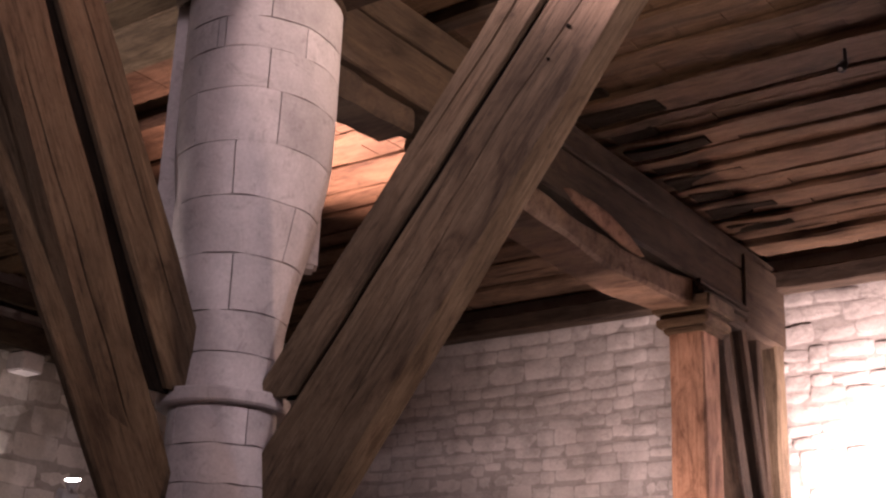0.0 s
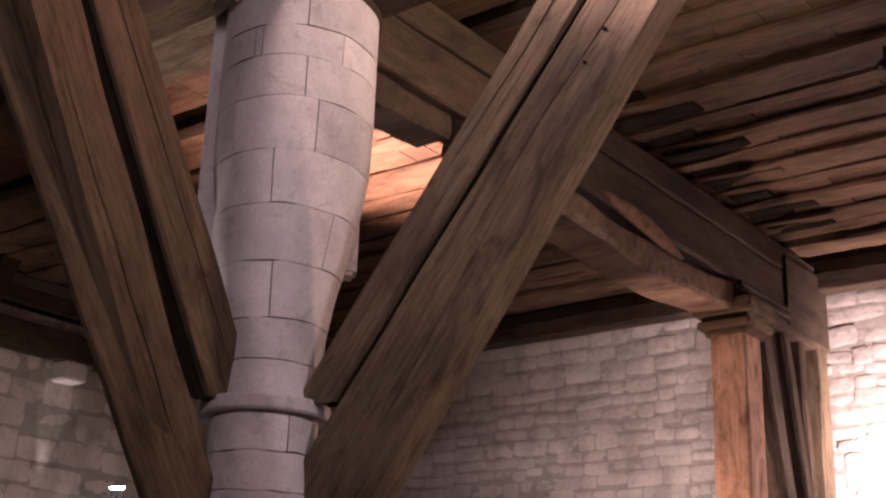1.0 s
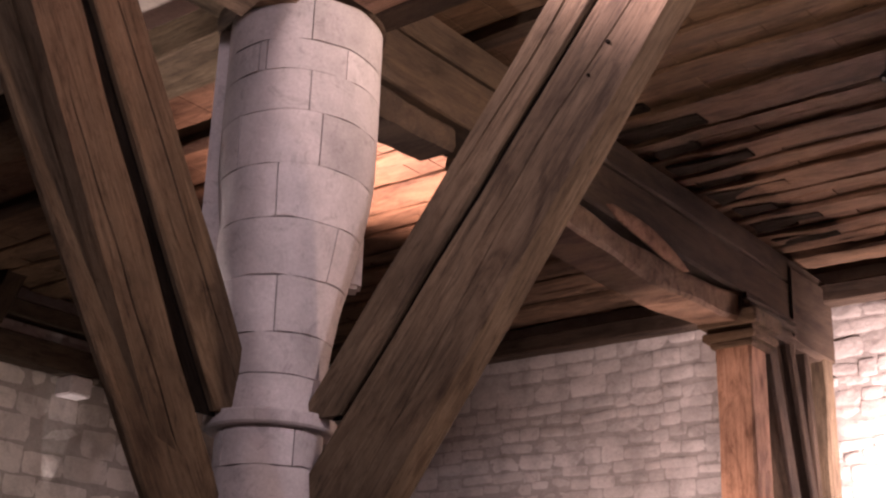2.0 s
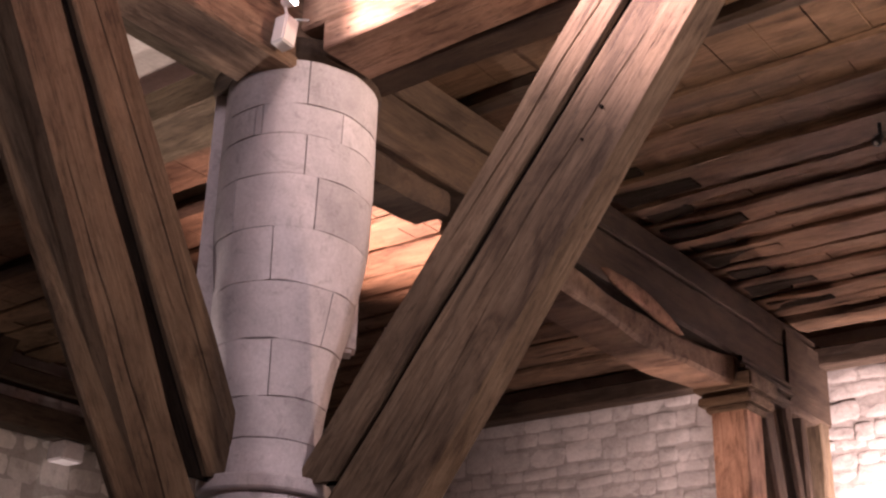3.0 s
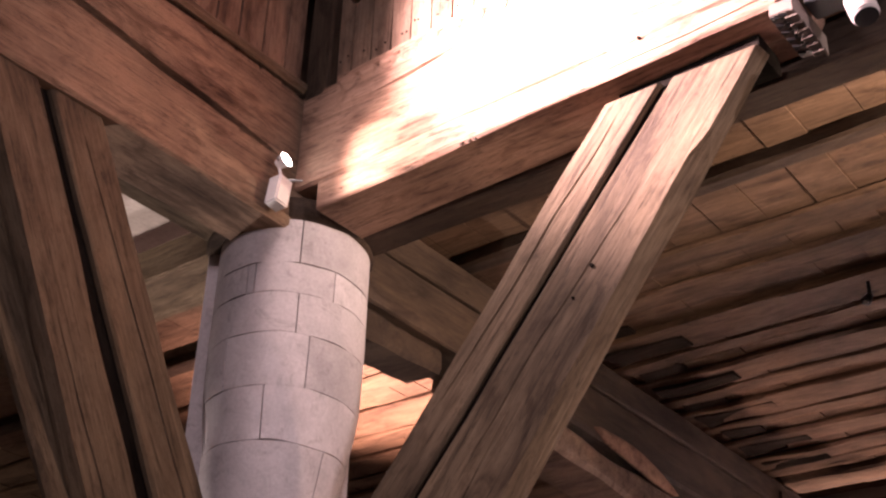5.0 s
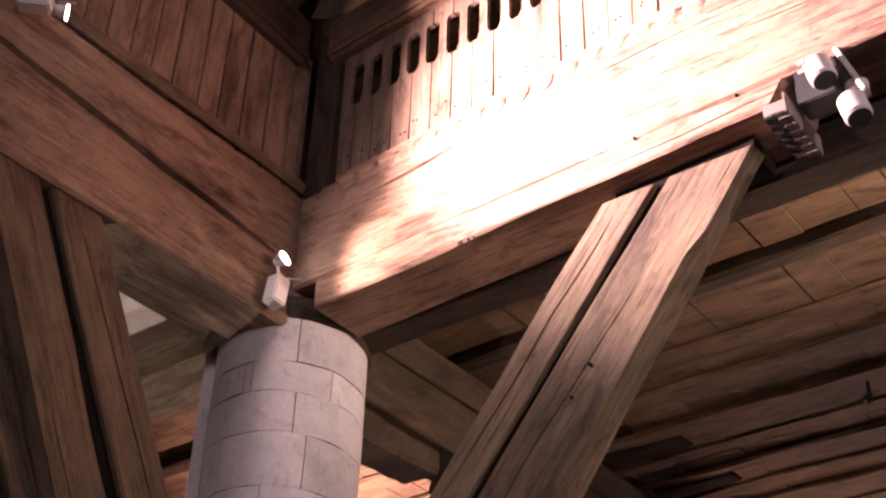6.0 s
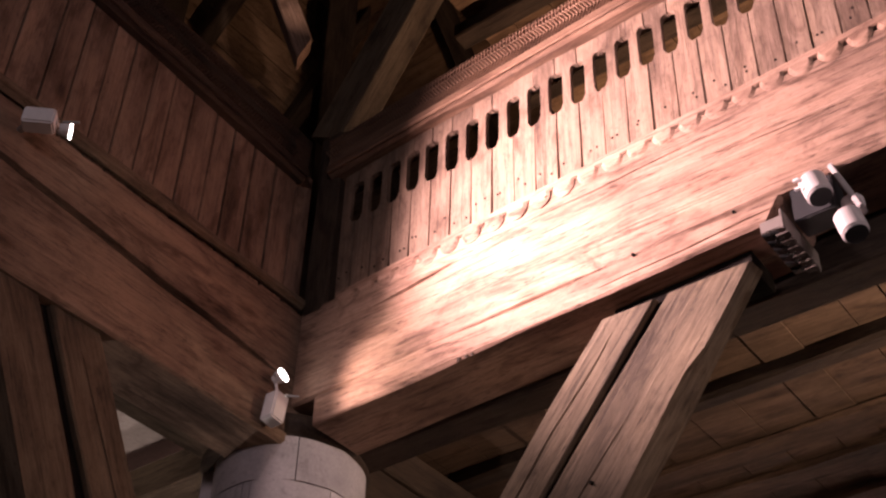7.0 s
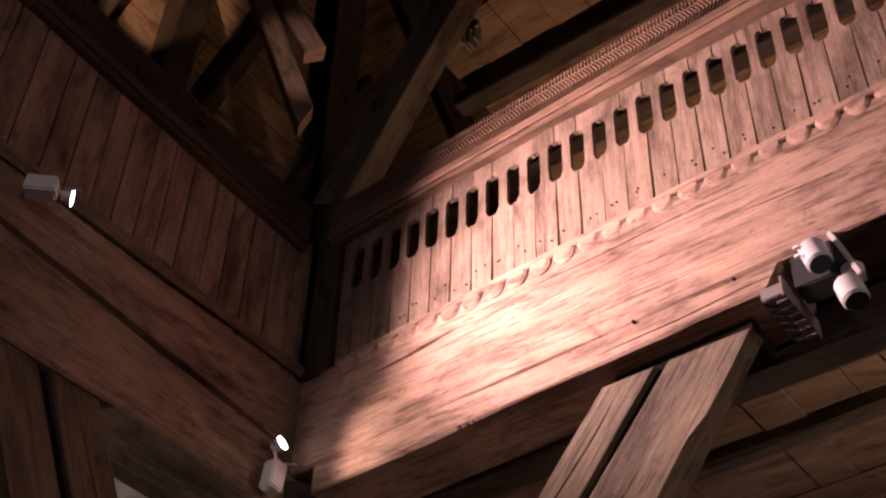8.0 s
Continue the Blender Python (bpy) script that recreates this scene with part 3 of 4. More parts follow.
# ceiling of the aisle: planks on joists
def plank_bed(x0, x1, y0, y1, z, across, seed, thick=0.03):
    """One mesh of loose-laid planks; across: the axis along which the planks lie side by side."""
    rng = random.Random(seed)
    bm = bmesh.new()
    s, hi = (x0, x1) if across == "x" else (y0, y1)
    while s < hi:
        w = min(rng.uniform(0.2, 0.32), hi - s)
        dz = rng.uniform(-0.006, 0.006)
        if across == "x":
            box_bm(s + 0.003, s + w - 0.003, y0, y1, z + dz, z + thick + dz, bm=bm)
        else:
            box_bm(x0, x1, s + 0.003, s + w - 0.003, z + dz, z + thick + dz, bm=bm)
        s += w
    return bm


ceiling_wood = old_wood("ceiling_boards", (0.05, 0.029, 0.018), (0.115, 0.07, 0.044), (0.18, 0.113, 0.072), checks=0.3)
thing("ceiling", plank_bed(-6.56, 9.9, 0.29, 6.6, 5.50, "x", 3), ceiling_wood, "brown plank ceiling of the aisle under the gallery", "ceiling", kind="structure")
thing("ceiling", box_bm(-6.56, -0.28, -9.9, 0.28, 5.50, 5.54), PLASTER, "pale plastered ceiling of the side aisle", "ceiling", kind="structure")
rng = random.Random(11)
for y, half, low_z, mat_ in ((0.56, 0.08, 5.40, OAK_DARK), (1.36, 0.06, 5.41, OAK_DARK), (2.07, 0.11, 5.46, ceiling_wood), (2.45, 0.10, 5.47, ceiling_wood), (2.97, 0.17, 5.455, ceiling_wood), (3.33, 0.08, 5.487, ceiling_wood),
                             (3.68, 0.13, 5.455, ceiling_wood), (4.03, 0.09, 5.487, ceiling_wood), (4.36, 0.15, 5.455, ceiling_wood), (4.70, 0.08, 5.487, ceiling_wood), (5.06, 0.13, 5.455, ceiling_wood),
                             (5.50, 0.12, 5.455, ceiling_wood), (5.78, 0.08, 5.487, ceiling_wood), (6.10, 0.15, 5.43, ceiling_wood)):
    timber("ceiling_joist", (-6.5, y + 0.04, low_z), (9.9, y - 0.11, low_z + rng.uniform(-0.008, 0.008)), (-half, half), (0.0, 5.505 - low_z), mat_,
           "broad brown oak ceiling joist with uneven edges" if mat_ is ceiling_wood else "dark oak ceiling joist", "joist", group="ceiling joists", step=0.12, chamfer=0.016, rough=0.022)
# thin blackish strips on the joist ends, and boards between, beside the tie beam
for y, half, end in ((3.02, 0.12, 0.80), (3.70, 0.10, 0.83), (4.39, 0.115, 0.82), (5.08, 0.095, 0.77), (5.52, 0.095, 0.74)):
    timber("charred_end", (0.2, y, 5.447), (end, y - 0.01, 5.447), (-half, half, -half * 0.6, half * 0.55), (-0.006, 0.012), BLACKISH,
           "blackish strip on the joist end", "board", group="charred ends", step=0.03, chamfer=0.006, rough=0.045)
    timber("charred_patch", (0.2, y - 0.3, 5.482), (0.2 + (end - 0.2) * 0.55, y - 0.3, 5.482), (-0.10, 0.12, -0.05, 0.09), (-0.004, 0.012), BLACKISH,
           "blackish board between the joists", "board", group="charred ends", step=0.03, chamfer=0.006, rough=0.05)
for x in (-2.3, -3.2, -4.1, -5.0, -5.9):
    timber("ceiling_joist", (x, -0.22, 5.335), (x, -9.9, 5.335), (-0.08, 0.08), (0.0, 0.165), OAK, "rough oak ceiling joist", "joist", group="ceiling joists", step=0.4, chamfer=0.02)
timber("wall_plate", (-6.5, 6.5, 5.22), (9.9, 6.5, 5.22), (-0.1, 0.1), (-0.06, 0.11), OAK_DARK, "dark oak plate along the top of the wall", "beam", group="wall plates", step=0.3)
timber("wall_plate", (-6.5, 6.4, 5.22), (-6.5, -9.9, 5.22), (-0.1, 0.1), (-0.06, 0.11), OAK_DARK, "dark oak plate along the top of the wall", "beam", group="wall plates", step=0.3)

# ---- gallery parapets ----
def prism_bm(outline, y0, y1, bevel=0.0):
    """An outline in x-z, in order, pulled from y0 to y1."""
    bm = bmesh.new()
    a = [bm.verts.new((x, y0, z)) for x, z in outline]
    b = [bm.verts.new((x, y1, z)) for x, z in outline]
    n = len(a)
    bm.faces.new(a)
    bm.faces.new(b[::-1])
    for i in range(n):
        bm.faces.new((a[(i + 1) % n], a[i], b[i], b[(i + 1) % n]))
    bmesh.ops.recalc_face_normals(bm, faces=bm.faces)
    return bm


def slot_edge(s, w, z0, z1, sign):
    """Half of a slot cut into the edge of a board at s: nibbed foot and rounded head."""
    d = w / 2
    pts = [(0.0, z0 - 0.012), (0.4, z0 - 0.016), (0.72, z0), (0.86, z0 + 0.02), (1.0, z0 + 0.026), (0.97, z0 + 0.05), (1.0, z0 + 0.1), (1.0, z1 - 0.03), (0.82, z1 - 0.008), (0.4, z1), (0.0, z1)]
    return [(s + sign * d * q, z) for q, z in pts]


BOARD_FOOT, BOARD_HEAD = 5.64, 6.66
rng = random.Random(5)
parapet = empty("parapet", (0.5, -0.27, 5.7), "pale oak board parapet with a row of slots", "parapet", "parapets")
PITCH, FIRST = 0.1322, 0.597
k = -1
while FIRST + PITCH * k < 9.8:
    a, b = FIRST + PITCH * k, FIRST + PITCH * (k + 1)
    if k == -1:
        a = 0.49
    g = rng.uniform(0.0015, 0.004)
    zs = 6.218 + 0.04 * (a - 0.6)
    half = 0.04 if k > 3 else 0.043
    ga, gb = g + rng.uniform(0, 0.006), g + rng.uniform(0, 0.006)
    outline = [(a + ga, BOARD_FOOT)]
    if k >= 0:
        outline += [(x + g, z) for x, z in slot_edge(a, 2 * half, zs + rng.uniform(-0.006, 0.006), zs + 0.27, 1)]
    outline += [(a + g, BOARD_HEAD), (b - g, BOARD_HEAD)]
    outline += [(x - g, z) for x, z in slot_edge(b, 2 * half, zs + 0.0045 + rng.uniform(-0.006, 0.006), zs + 0.275, -1)[::-1]]
    outline += [(b - gb, BOARD_FOOT)]
    dy = rng.uniform(-0.004, 0.004)
    bm = prism_bm([(z, -x) for x, z in outline], -0.268 + dy, -0.238 + dy)
    ob = part("board", bm, BOARD, parapet)
    # boards are cut along local x, then stood upright
    ob.matrix_parent_inverse = Matrix.Translation(parapet.location).inverted() @ pose(0, 0, 0, 0, -90, 0)
    if a < 3.9:
        # worn nail heads near the foot, one or two to a board
        for _ in range(rng.choice((1, 2, 2))):
            nx, nz = rng.uniform(a + 0.025, b - 0.025), 5.80 + 0.04 * (a - 0.6) + rng.uniform(0, 0.09)
            part("nail", cyl_bm(0.006, 0.005, 0.008, Matrix.Translation((nz, -0.272 + dy, -nx)) @ pose(0, 0, 0, -90, 0, 0), 8), NEAR_BLACK, ob)
    k += 1
parapet_left = empty("parapet", (0.27, -0.5, 5.7), "brown oak board parapet with tight upright boards", "parapet", "parapets")
y = -0.30
while y > -9.7:
    w = rng.uniform(0.13, 0.19)
    g = rng.uniform(0.002, 0.006)
    dx = rng.uniform(-0.004, 0.004)
    bm = box_bm(BOARD_FOOT, BOARD_HEAD, y - w + g, y - g, -(0.268 + dx), -(0.238 + dx), 0.003)
    ob = part("board", bm, BOARD, parapet_left)
    ob.matrix_parent_inverse = Matrix.Translation(parapet_left.location).inverted() @ pose(0, 0, 0, 0, -90, 0)
    y -= w

# handrails with carved bands
def carved_rows(length, rows, pitch=0.021):
    """Rows of small slanting ribs, along local x, proud of the plane y = 0."""
    bm = bmesh.new()
    for z0, z1, lean, fat in rows:
        n = int(length / pitch)
        for i in range(n):
            x = i * pitch
            q = fat * pitch
            foot = [(x, -0.001, z0), (x + q, -0.001, z0), (x + q + lean, -0.001, z1), (x + lean, -0.001, z1)]
            top = [(x + 0.25 * q, -0.012, z0 + 0.004), (x + 0.75 * q, -0.012, z0 + 0.004), (x + 0.75 * q + lean, -0.012, z1 - 0.004), (x + 0.25 * q + lean, -0.012, z1 - 0.004)]
            f, t = [bm.verts.new(p) for p in foot], [bm.verts.new(p) for p in top]
            bm.faces.new(t)
            for j in range(4):
                bm.faces.new((f[j], f[(j + 1) % 4], t[(j + 1) % 4], t[j]))
    bmesh.ops.recalc_face_normals(bm, faces=bm.faces)
    return bm


ROWS = [(0.088, 0.150, 0.026, 0.5), (0.155, 0.217, -0.026, 0.5), (0.232, 0.262, 0.004, 0.5), (0.272, 0.290, 0.004, 0.5)]
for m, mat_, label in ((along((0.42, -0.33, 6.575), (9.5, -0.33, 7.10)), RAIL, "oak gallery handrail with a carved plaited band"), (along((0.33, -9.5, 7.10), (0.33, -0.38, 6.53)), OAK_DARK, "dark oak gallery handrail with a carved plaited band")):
    rail = new("handrail", mesh_of("handrail", timber_bm(9.1, (0.0, 0.22, 0.0, 0.31), (0.0, 0.22, 0.0, 0.34), rough=0.004, chamfer=0.02, seed=2.0), mat_))
    rail.matrix_world = m
    tagged(rail, label, "handrail", "handrails")
    band = part("carved_band", carved_rows(9.0, ROWS), mat_, rail, "carved plaited band")
    tagged(band, kind="stuff")
    slat = part("lower_lip", timber_bm(9.1, (-0.02, -0.002, 0.02, 0.075), (-0.02, -0.002, 0.02, 0.075), rough=0.003, chamfer=0.006, seed=5.0), mat_, rail)

# scalloped strip along the top of the beam
def scallop_bm(length, pitch=0.135):
    bm = bmesh.new()
    n = int(length / pitch)
    box_bm(0, length, -0.012, 0.03, 0.055, 0.10, 0.005, bm=bm)
    for i in range(n):
        x = i * pitch + pitch / 2
        loop = []
        prof = []
        for j in range(9):
            a = math.pi * j / 8
            prof.append((x - 0.45 * pitch * math.cos(a), 0.06 - 0.075 * math.sin(a)))
        f = [bm.verts.new((px, -0.001, pz)) for px, pz in prof]
        t = [bm.verts.new((x + (px - x) * 0.72, -0.012, 0.06 - (0.06 - pz) * 0.6)) for px, pz in prof]
        bm.faces.new(t)
        for j in range(8):
            bm.faces.new((f[j], f[j + 1], t[j + 1], t[j]))
    bmesh.ops.recalc_face_normals(bm, faces=bm.faces)
    return bm


strip = thing("scalloped_strip", scallop_bm(9.2), OAK_PALE, "oak strip with carved scallops along the gallery beam", "moulding")
strip.matrix_world = along((0.55, -0.302, 5.60), (9.7, -0.302, 6.03))
ledge = timber("ledge_strip", (0.30, -0.3, 5.70), (0.30, -9.8, 5.74), (-0.04, 0.02), (0.0, 0.07), OAK, "worn oak strip along the top of the gallery beam", "moulding", chamfer=0.02, rough=0.012)

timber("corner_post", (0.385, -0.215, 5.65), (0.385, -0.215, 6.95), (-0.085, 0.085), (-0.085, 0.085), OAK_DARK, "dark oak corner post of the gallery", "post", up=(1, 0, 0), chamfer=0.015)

# ---- lamps that are seen ----
def spotlight(name, at, aim, box_from, box_to, label):
    """A small white spotlight: transformer box, swivel arm and round head with a lit lens."""
    ob = empty(name, at, label, "spotlight", "small spotlights")
    b0, b1 = Vector(box_from), Vector(box_to)
    part("transformer_box", box_bm(0, (b1 - b0).length, -0.042, 0.042, -0.045, 0.045, 0.008, m=along(b0, b1)), WHITE, ob, "white transformer box")
    d = (Vector(aim) - Vector(at)).normalized()
    head = Matrix.Translation(at) @ d.to_track_quat("Z", "Y").to_matrix().to_4x4()
    shell = part("head", cyl_bm(0.022, 0.04, 0.055, head @ Matrix.Translation((0, 0, -0.06)), 24), WHITE, ob, "white reflector head")
    glass = part("lens", cyl_bm(0.037, 0.037, 0.004, head @ Matrix.Translation((0, 0, -0.003)), 24), GLOW, shell, "glowing lamp lens")
    mid = Vector(at) - d * 0.05
    near = b1 if (b1 - mid).length < (b0 - mid).length else b0
    if box_from[0] > 0:
        part("base", box_bm(0.28, min(b0.x, b1.x), b0.y + 0.02, b0.y + 0.05, (b0.z + b1.z) / 2 - 0.01, (b0.z + b1.z) / 2 + 0.01, 0.004), STEEL, ob, "steel mounting clip")
        part("pin", cyl_bm(0.006, 0.006, 0.075, along(b1, b1 + Vector((0.8, 0.6, -0.02))) @ pose(0.03, 0, 0, 0, 90, 0), 8), STEEL, ob, "steel pin")
    part("arm", cyl_bm(0.008, 0.008, (mid - near).length, along(near, mid) @ pose(0, 0, 0, 0, 90, 0), 10), WHITE, ob)
    part("screw", cyl_bm(0.006, 0.006, 0.06, Matrix.Translation(mid) @ pose(0, 0, 0, 90, 0, 40), 8), STEEL, ob)
    return ob


spotlight("spotlight", (0.455, -1.985, 5.592), (1.75, -0.3, 5.6), (0.375, -2.175, 5.562), (0.475, -2.08, 5.562), "small white spotlight on the gallery beam, lit")
spotlight("spotlight", (0.40, -0.468, 5.155), (1.25, -0.35, 5.45), (0.37, -0.483, 4.885), (0.37, -0.463, 5.045), "small white spotlight in the beam corner, lit")
low = spotlight("spotlight", (-0.862, -0.125, 2.547), (-0.75, -0.30, 3.3), (-0.93, -0.10, 2.43), (-0.91, -0.105, 2.50), "small white spotlight on a thin steel stand, lit")
part("rod", cyl_bm(0.008, 0.008, 2.44, Matrix.Translation((-0.93, -0.10, 0.0)), 8), STEEL, low, "thin steel rod")
part("foot", cyl_bm(0.14, 0.13, 0.02, Matrix.Translation((-0.93, -0.10, 0.0)), 24), STEEL, low, "round steel foot")

# cable tray with two white cylinder lamps under the beam
tray = empty("cable_tray", (3.0, -0.2, 4.9), "galvanised cable tray end with slotted sides", "cable tray")
part("tray_body", box_bm(2.892, 2.985, -0.35, -0.03, 4.925, 4.985, 0.004), TRAY, tray, "folded steel tray")
part("side_rail", box_bm(2.986, 2.998, -0.37, -0.02, 4.90, 5.0, 0.003), TRAY, tray)
for i in range(6):
    part("rung", box_bm(2.95, 3.004, -0.345 + i * 0.052, -0.315 + i * 0.052, 4.893, 4.90, 0.002), TRAY, tray)
for i in range(6):
    for dx in (0.0, 0.035):
        tooth = bmesh.new()
        corners = [(2.895 + dx, -0.35 + i * 0.052), (2.925 + dx, -0.335 + i * 0.052), (2.895 + dx, -0.315 + i * 0.052)]
        lo_, hi_ = [tooth.verts.new((x, y, 4.914)) for x, y in corners], [tooth.verts.new((x, y, 4.9235)) for x, y in corners]
        tooth.faces.new(lo_[::-1]), tooth.faces.new(hi_)
        for q in range(3):
            tooth.faces.new((lo_[q], lo_[(q + 1) % 3], hi_[(q + 1) % 3], hi_[q]))
        part("tooth", tooth, BLACK, tray)


def cylinder_lamp(at, aim, label):
    ob = empty("cylinder_lamp", at, label, "lamp", "cylinder lamps")
    d = (Vector(aim) - Vector(at)).normalized()
    m = Matrix.Translation(at) @ d.to_track_quat("Z", "Y").to_matrix().to_4x4()
    part("housing", cyl_bm(0.054, 0.054, 0.12, m, 32, bevel=0.012), DUSTY, ob, "white cylindrical housing")
    part("mouth", cyl_bm(0.046, 0.046, 0.004, m @ Matrix.Translation((0, 0, 0.118)), 32), BLACK, ob, "dark unlit mouth")
    return ob


cylinder_lamp((3.13, -0.34, 5.105), (3.19, -0.36, 4.85), "white cylinder lamp under the beam, unlit")
cylinder_lamp((3.235, -0.34, 4.865), (3.28, -0.36, 4.65), "white cylinder lamp on a bracket, unlit")
arm = empty("lamp_bracket", (3.2, -0.2, 5.17), "bent steel bracket carrying the cylinder lamps", "bracket")
part("plate", box_bm(3.03, 3.30, -0.29, -0.11, 5.166, 5.174, 0.002), STEEL, arm)
# black box added for the dark of the recess behind the upper lamp
part("recess_shade", box_bm(3.01, 3.19, -0.275, -0.15, 4.985, 5.16, 0.006), BLACK, arm, "black box standing in for the shaded recess behind the upper lamp")
part("side_plate", box_bm(0.0, 0.28, -0.03, 0.03, -0.012, 0.012, 0.005, m=along((3.205, -0.29, 5.165), (3.285, -0.29, 4.91), (1, 0, 0))), DUSTY, arm, "white slanting side plate")
for dz in (0.03, 0.075):
    part("tab", box_bm(3.075, 3.10, -0.40, -0.385, 5.0 + dz, 5.012 + dz, 0.002), WHITE, arm, "small white tab")
part("swivel", cyl_bm(0.045, 0.045, 0.05, Matrix.Translation((3.245, -0.25, 4.95)), 24, bevel=0.006), DUSTY, arm, "white swivel disc")
part("knuckle", box_bm(3.17, 3.25, -0.29, -0.22, 4.84, 4.948, 0.012), BLACK, arm, "black knuckle")

ceiling_spot = empty("ceiling_spot", (2.1, 2.88, 5.40), "tiny black spotlight on the aisle ceiling, unlit", "spotlight")
part("stem", cyl_bm(0.012, 0.012, 0.08, Matrix.Translation((2.1, 2.88, 5.36)), 10), BLACK, ceiling_spot)
part("head", cyl_bm(0.022, 0.032, 0.07, Matrix.Translation((2.1, 2.88, 5.35)) @ pose(0, 0, 0, 150, 20, 0), 16, bevel=0.004), BLACK, ceiling_spot)
part("bulb", cyl_bm(0.014, 0.014, 0.006, Matrix.Translation((2.1, 2.88, 5.35)) @ pose(0, 0, 0, 150, 20, 0) @ Matrix.Translation((0, 0, 0.07)), 12), WHITE, ceiling_spot, "pale bulb")

# ---- roof over the gallery ----
def roof_planks(seed, n, width, slope_len):
    rng = random.Random(seed)
    bm = bmesh.new()
    s = 0.0
    while s < slope_len:
        w = rng.uniform(0.18, 0.28)
        x = -width / 2
        while x < width / 2:
            l = rng.uniform(1.2, 2.6)
            dz = rng.uniform(-0.006, 0.006)
            box_bm(x + 0.003, x + l - 0.003, s + 0.004, s + w - 0.004, dz, 0.03 + dz, bm=bm)
            x += l
        s += w
    return bm


roof_n = thing("roof", roof_planks(21, 40, 18, 16), PLANK, "brown boarded underside of the north roof slope", "roof", kind="structure")
roof_n.matrix_world = Matrix.Translation((1.7, 7.2, 6.4)) @ Matrix(((1, 0, 0), (0, -math.cos(radians(48)), -math.sin(radians(48))), (0, math.sin(radians(48)), -math.cos(radians(48))))).to_4x4()
roof_w = thing("roof", roof_planks(22, 40, 18, 16), PLANK, "brown boarded underside of the west roof slope", "roof", kind="structure")
roof_w.matrix_world = Matrix.Rotation(radians(90), 4, "Z") @ Matrix.Translation((-1.7, 7.2, 6.4)) @ Matrix(((1, 0, 0), (0, -math.cos(radians(48)), -math.sin(radians(48))), (0, math.sin(radians(48)), -math.cos(radians(48))))).to_4x4()
thing("roof", box_bm(-7.2, 10.6, -10.6, 7.2, 18.4, 18.6), OAK_DARK, "dark boarded top of the roof", "roof", kind="structure")
timber("hip_rafter", (-6.6, 6.6, 6.6), (3.6, -3.6, 17.9), (-0.14, 0.14), (-0.3, 0.0), OAK_DARK, "dark oak hip rafter", "rafter", step=0.4)
for x in (-2.2, -0.9, 0.5, 1.9, 3.3, 4.7):
    timber("rafter", (x, 6.9, 6.55), (x, -3.2, 6.55 + 10.1 * math.tan(radians(48))), (-0.08, 0.08), (-0.2, -0.01), OAK_DARK, "dark oak rafter under the roof boards", "rafter", group="rafters", step=0.5)
for y in (2.2, 0.9, -0.5, -1.9, -3.3, -4.7):
    timber("rafter", (-6.9, y, 6.55), (3.2, y, 6.55 + 10.1 * math.tan(radians(48))), (-0.08, 0.08), (-0.2, -0.01), OAK_DARK, "dark oak rafter under the roof boards", "rafter", group="rafters", step=0.5)
# pale_oak carries part of the light that falls on these struts
timber("hanging_strut", (-0.51, 0.195, 8.70), (-0.88, -0.22, 10.2), (-0.07, 0.07), (-0.08, 0.08), OAK_PALE, "oak strut of the roof frame with a slanting cut end, paled to look lit", "strut", group="roof struts", cut0=1.2)
timber("hanging_strut", (-0.52, 0.20, 9.50), (-0.84, -0.17, 10.4), (-0.07, 0.07), (-0.09, 0.09), OAK_PALE, "short oak strut of the roof frame, paled to look lit", "strut", group="roof struts")
timber("roof_post", (-2.4, 0.15, 9.6), (-2.38, 0.2, 12.4), (-0.15, 0.15), (-0.15, 0.15), OAK_DARK, "black oak post under the roof boards", "post", up=(1, 0, 0))
thing("gallery_ceiling", plank_bed(0.5, 9.9, 0.28, 6.4, 9.0, "x", 17), PLANK, "dark plank ceiling over the gallery", "ceiling", kind="structure")
for y in (0.9, 1.7, 2.6):
    timber("gallery_joist", (0.4, y, 8.86), (9.9, y, 8.86), (-0.08, 0.08), (0.0, 0.135), OAK_DARK, "dark oak joist of the gallery ceiling", "joist", group="gallery joists", step=0.4)
hook = empty("iron_bracket", (0.85, 0.42, 8.9), "small rusty iron bracket below the gallery ceiling", "bracket")
for dx, dz, l in ((0.0, 0.0, 0.12), (0.05, -0.04, 0.1), (0.1, -0.02, 0.08)):
    part("prong", box_bm(0.8 + dx, 0.82 + dx, 0.36, 0.36 + l, 8.9 + dz - 0.06, 9.0, 0.003), TRAY, hook)
part("plate", box_bm(0.78, 0.94, 0.36, 0.40, 8.94, 9.0, 0.004), TRAY, hook)
timber("roof_brace", (0.0, 0.1, 7.4), (1.25, 0.1, 9.4), (-0.1, 0.1), (-0.15, 0.15), OAK, "dark oak brace rising into the roof", "brace", group="roof braces")

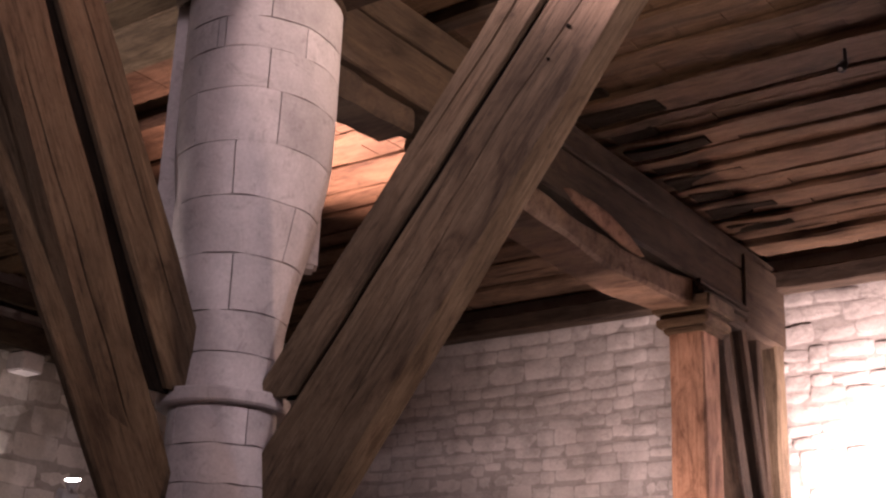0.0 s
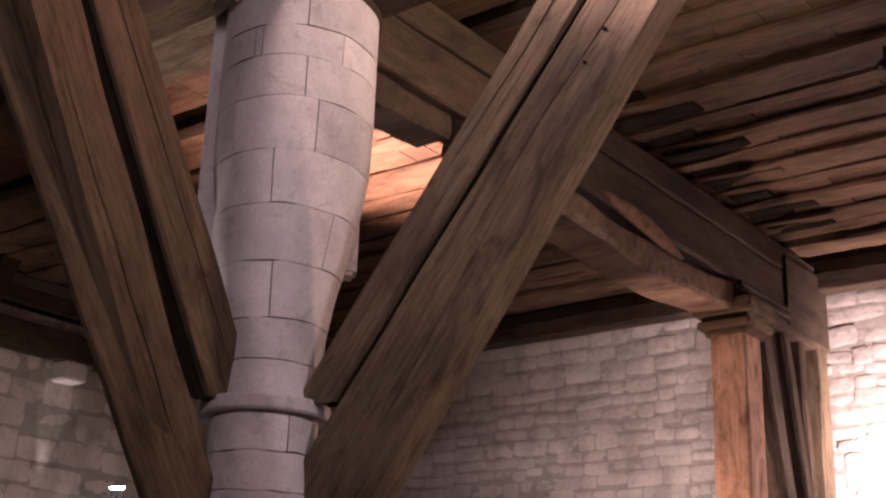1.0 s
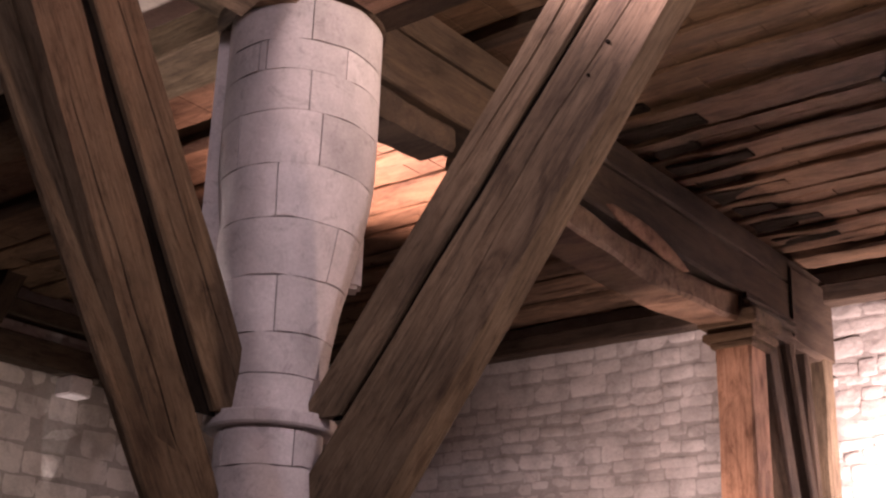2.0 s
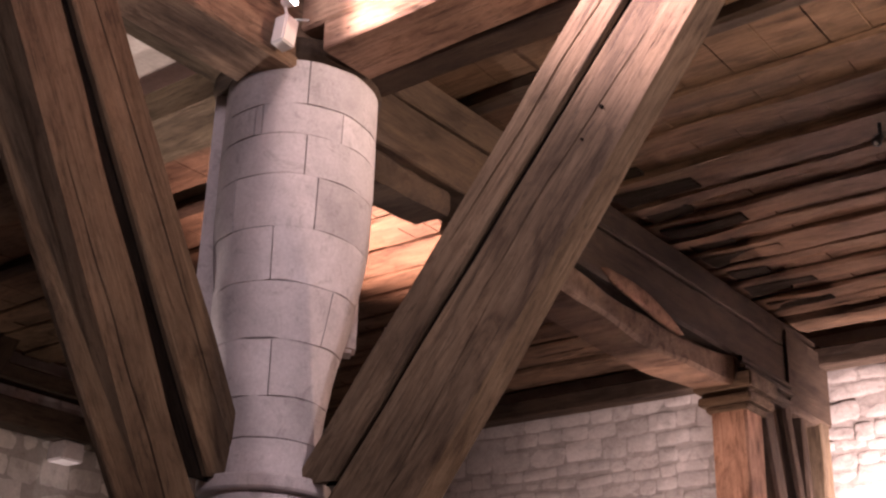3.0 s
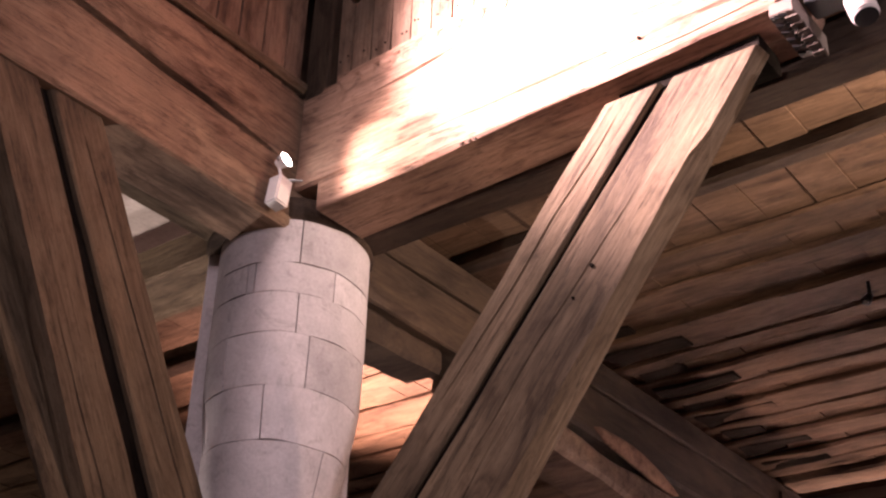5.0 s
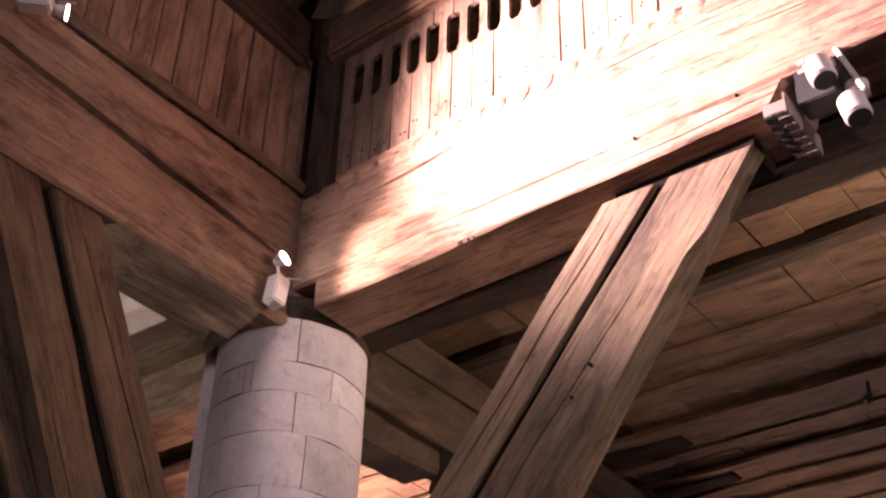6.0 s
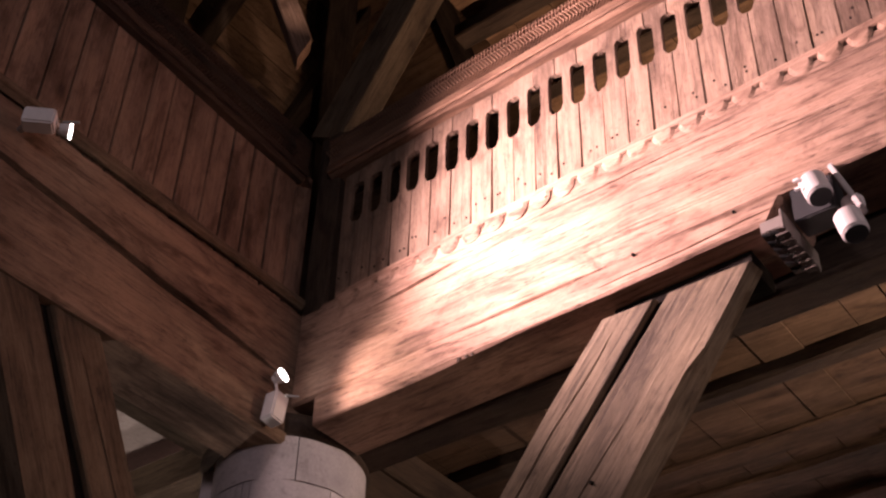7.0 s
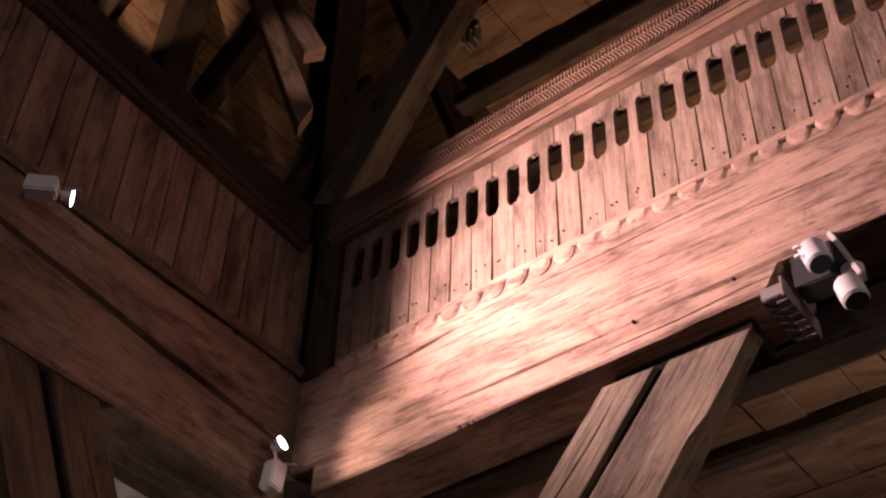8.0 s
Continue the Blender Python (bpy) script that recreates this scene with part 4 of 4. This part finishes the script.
# pale worn hollow on the lower edge of the tie beam
def hollow_bm(p0, p1, width, n=22):
    """A shallow lens-shaped scar in a beam side that faces +x, from a point p0 to a rounder end p1, given as y and z."""
    bm = bmesh.new()
    a, b = Vector((0, *p0)), Vector((0, *p1))
    run = (b - a).normalized()
    across = Vector((0, -run.z, run.y))
    rows = []
    for k in range(n + 1):
        u = k / n
        w = width * math.sin(math.pi * min(1, u ** 0.8)) ** 0.6 * (0.55 + 0.45 * u) / 2 + 0.002
        mid = a + (b - a) * u + across * 0.03 * math.sin(math.pi * u)
        wob = 0.008 * noise.noise(Vector((u * 7, 1.3, 0)))
        rows.append([bm.verts.new(mid + across * (q * w + wob) + Vector((d, 0, 0))) for q, d in ((-1, -0.02), (-1, 0.004), (-0.4, 0.012), (0.4, 0.012), (1, 0.004), (1, -0.02))])
    for r0, r1 in zip(rows, rows[1:]):
        for i in range(6):
            bm.faces.new((r0[i], r1[i], r1[(i + 1) % 6], r0[(i + 1) % 6]))
    bm.faces.new(rows[0])
    bm.faces.new(rows[-1][::-1])
    bmesh.ops.recalc_face_normals(bm, faces=bm.faces)
    for f in bm.faces:
        f.smooth = True
    return bm


hollow = thing("worn_hollow", hollow_bm((2.76, 4.87), (3.90, 4.73), 0.17), FRESH, "pale freshly worn hollow on the tie beam edge", "splice")
hollow.location.x = 0.192

# against the west wall
timber("wall_beam", (-6.47, -2.0, 4.85), (-6.47, 4.6, 4.85), (-0.12, 0.12), (-0.13, 0.13), OAK_DARK, "dark oak beam along the stone wall", "beam", step=0.3)
thing("corbel", box_bm(-6.62, -6.36, 3.38, 3.64, 4.52, 4.715, 0.015), STONE, "pale stone corbel under the wall beam", "corbel")
timber("wall_strut", (-6.25, 2.30, 5.0), (-6.25, 2.85, 6.5), (-0.1, 0.1), (-0.09, 0.09), OAK_DARK, "dark oak strut leaning by the wall", "strut", up=(1, 0, 0))

# ---- stones of the walls ----
def stone_mesh(seed, round_=0.07):
    """One rough stone of unit size: its face looks along -y, its back stands in the wall at y = 0."""
    rng = random.Random(seed)
    bm = bmesh.new()
    cols, rows = 5, 4
    grid = []
    for j in range(rows):
        row = []
        for i in range(cols):
            u, v = i / (cols - 1), j / (rows - 1)
            edge = i in (0, cols - 1) or j in (0, rows - 1)
            corner = i in (0, cols - 1) and j in (0, rows - 1)
            x, z = u - 0.5, v - 0.5
            if corner:
                x, z = x * (1 - round_), z * (1 - round_)
            x, z = x + rng.uniform(-0.03, 0.03) * (not edge or 0.7), z + rng.uniform(-0.04, 0.04)
            row.append(bm.verts.new((x, -(0.7 if edge else 1.0) + rng.uniform(-0.25, 0.25), z)))
        grid.append(row)
    for j in range(rows - 1):
        for i in range(cols - 1):
            bm.faces.new((grid[j][i], grid[j][i + 1], grid[j + 1][i + 1], grid[j + 1][i])).smooth = True
    rim = [*grid[0], *[r[-1] for r in grid[1:]], *grid[-1][-2::-1], *[r[0] for r in grid[-2:0:-1]]]
    back = [bm.verts.new((v.co.x * 1.02, 0.3, v.co.z * 1.02)) for v in rim]
    for i in range(len(rim)):
        k = (i + 1) % len(rim)
        bm.faces.new((rim[k], rim[i], back[i], back[k])).smooth = True
    me = mesh_of("stone", bm, RUBBLE)
    return me


STONES = [stone_mesh(100 + i) for i in range(14)]


def lay_stones(wall, m, s0, s1, z0, z1, seed, tall, long_, joint=0.014):
    """Courses of stones on a wall; m carries local x along the wall and local -y out of it."""
    rng = random.Random(seed)
    z = z0
    while z < z1:
        upper = z > 4.55
        h = rng.uniform(*tall) * (1.2 if upper else 1.0)
        s = s0 - rng.uniform(0, 0.3)
        while s < s1:
            l = rng.uniform(*long_) * (1.25 if upper else 1.0)
            ob = new("stone", STONES[rng.randrange(len(STONES))])
            ob.parent = wall
            hh = h * rng.uniform(0.72, 1.14)
            ob.matrix_world = m @ Matrix.LocRotScale((s + l / 2, rng.uniform(-0.006, 0.006), z + h / 2 + rng.uniform(-0.02, 0.02)), Euler((0, radians(rng.uniform(-4, 4)), 0)), (l - joint, 0.010, hh - joint))
            s += l
        z += h


lay_stones(wall_north, Matrix.Translation((0, WALL_Y + 0.034, 0)), -5.2, 2.0, 2.7, 5.2, 31, (0.11, 0.17), (0.16, 0.42))
lay_stones(wall_west, Matrix.Translation((WALL_X - 0.035, 0, 0)) @ pose(0, 0, 0, 0, 0, 90), 0.8, 5.4, 2.7, 5.2, 32, (0.22, 0.30), (0.35, 0.62))
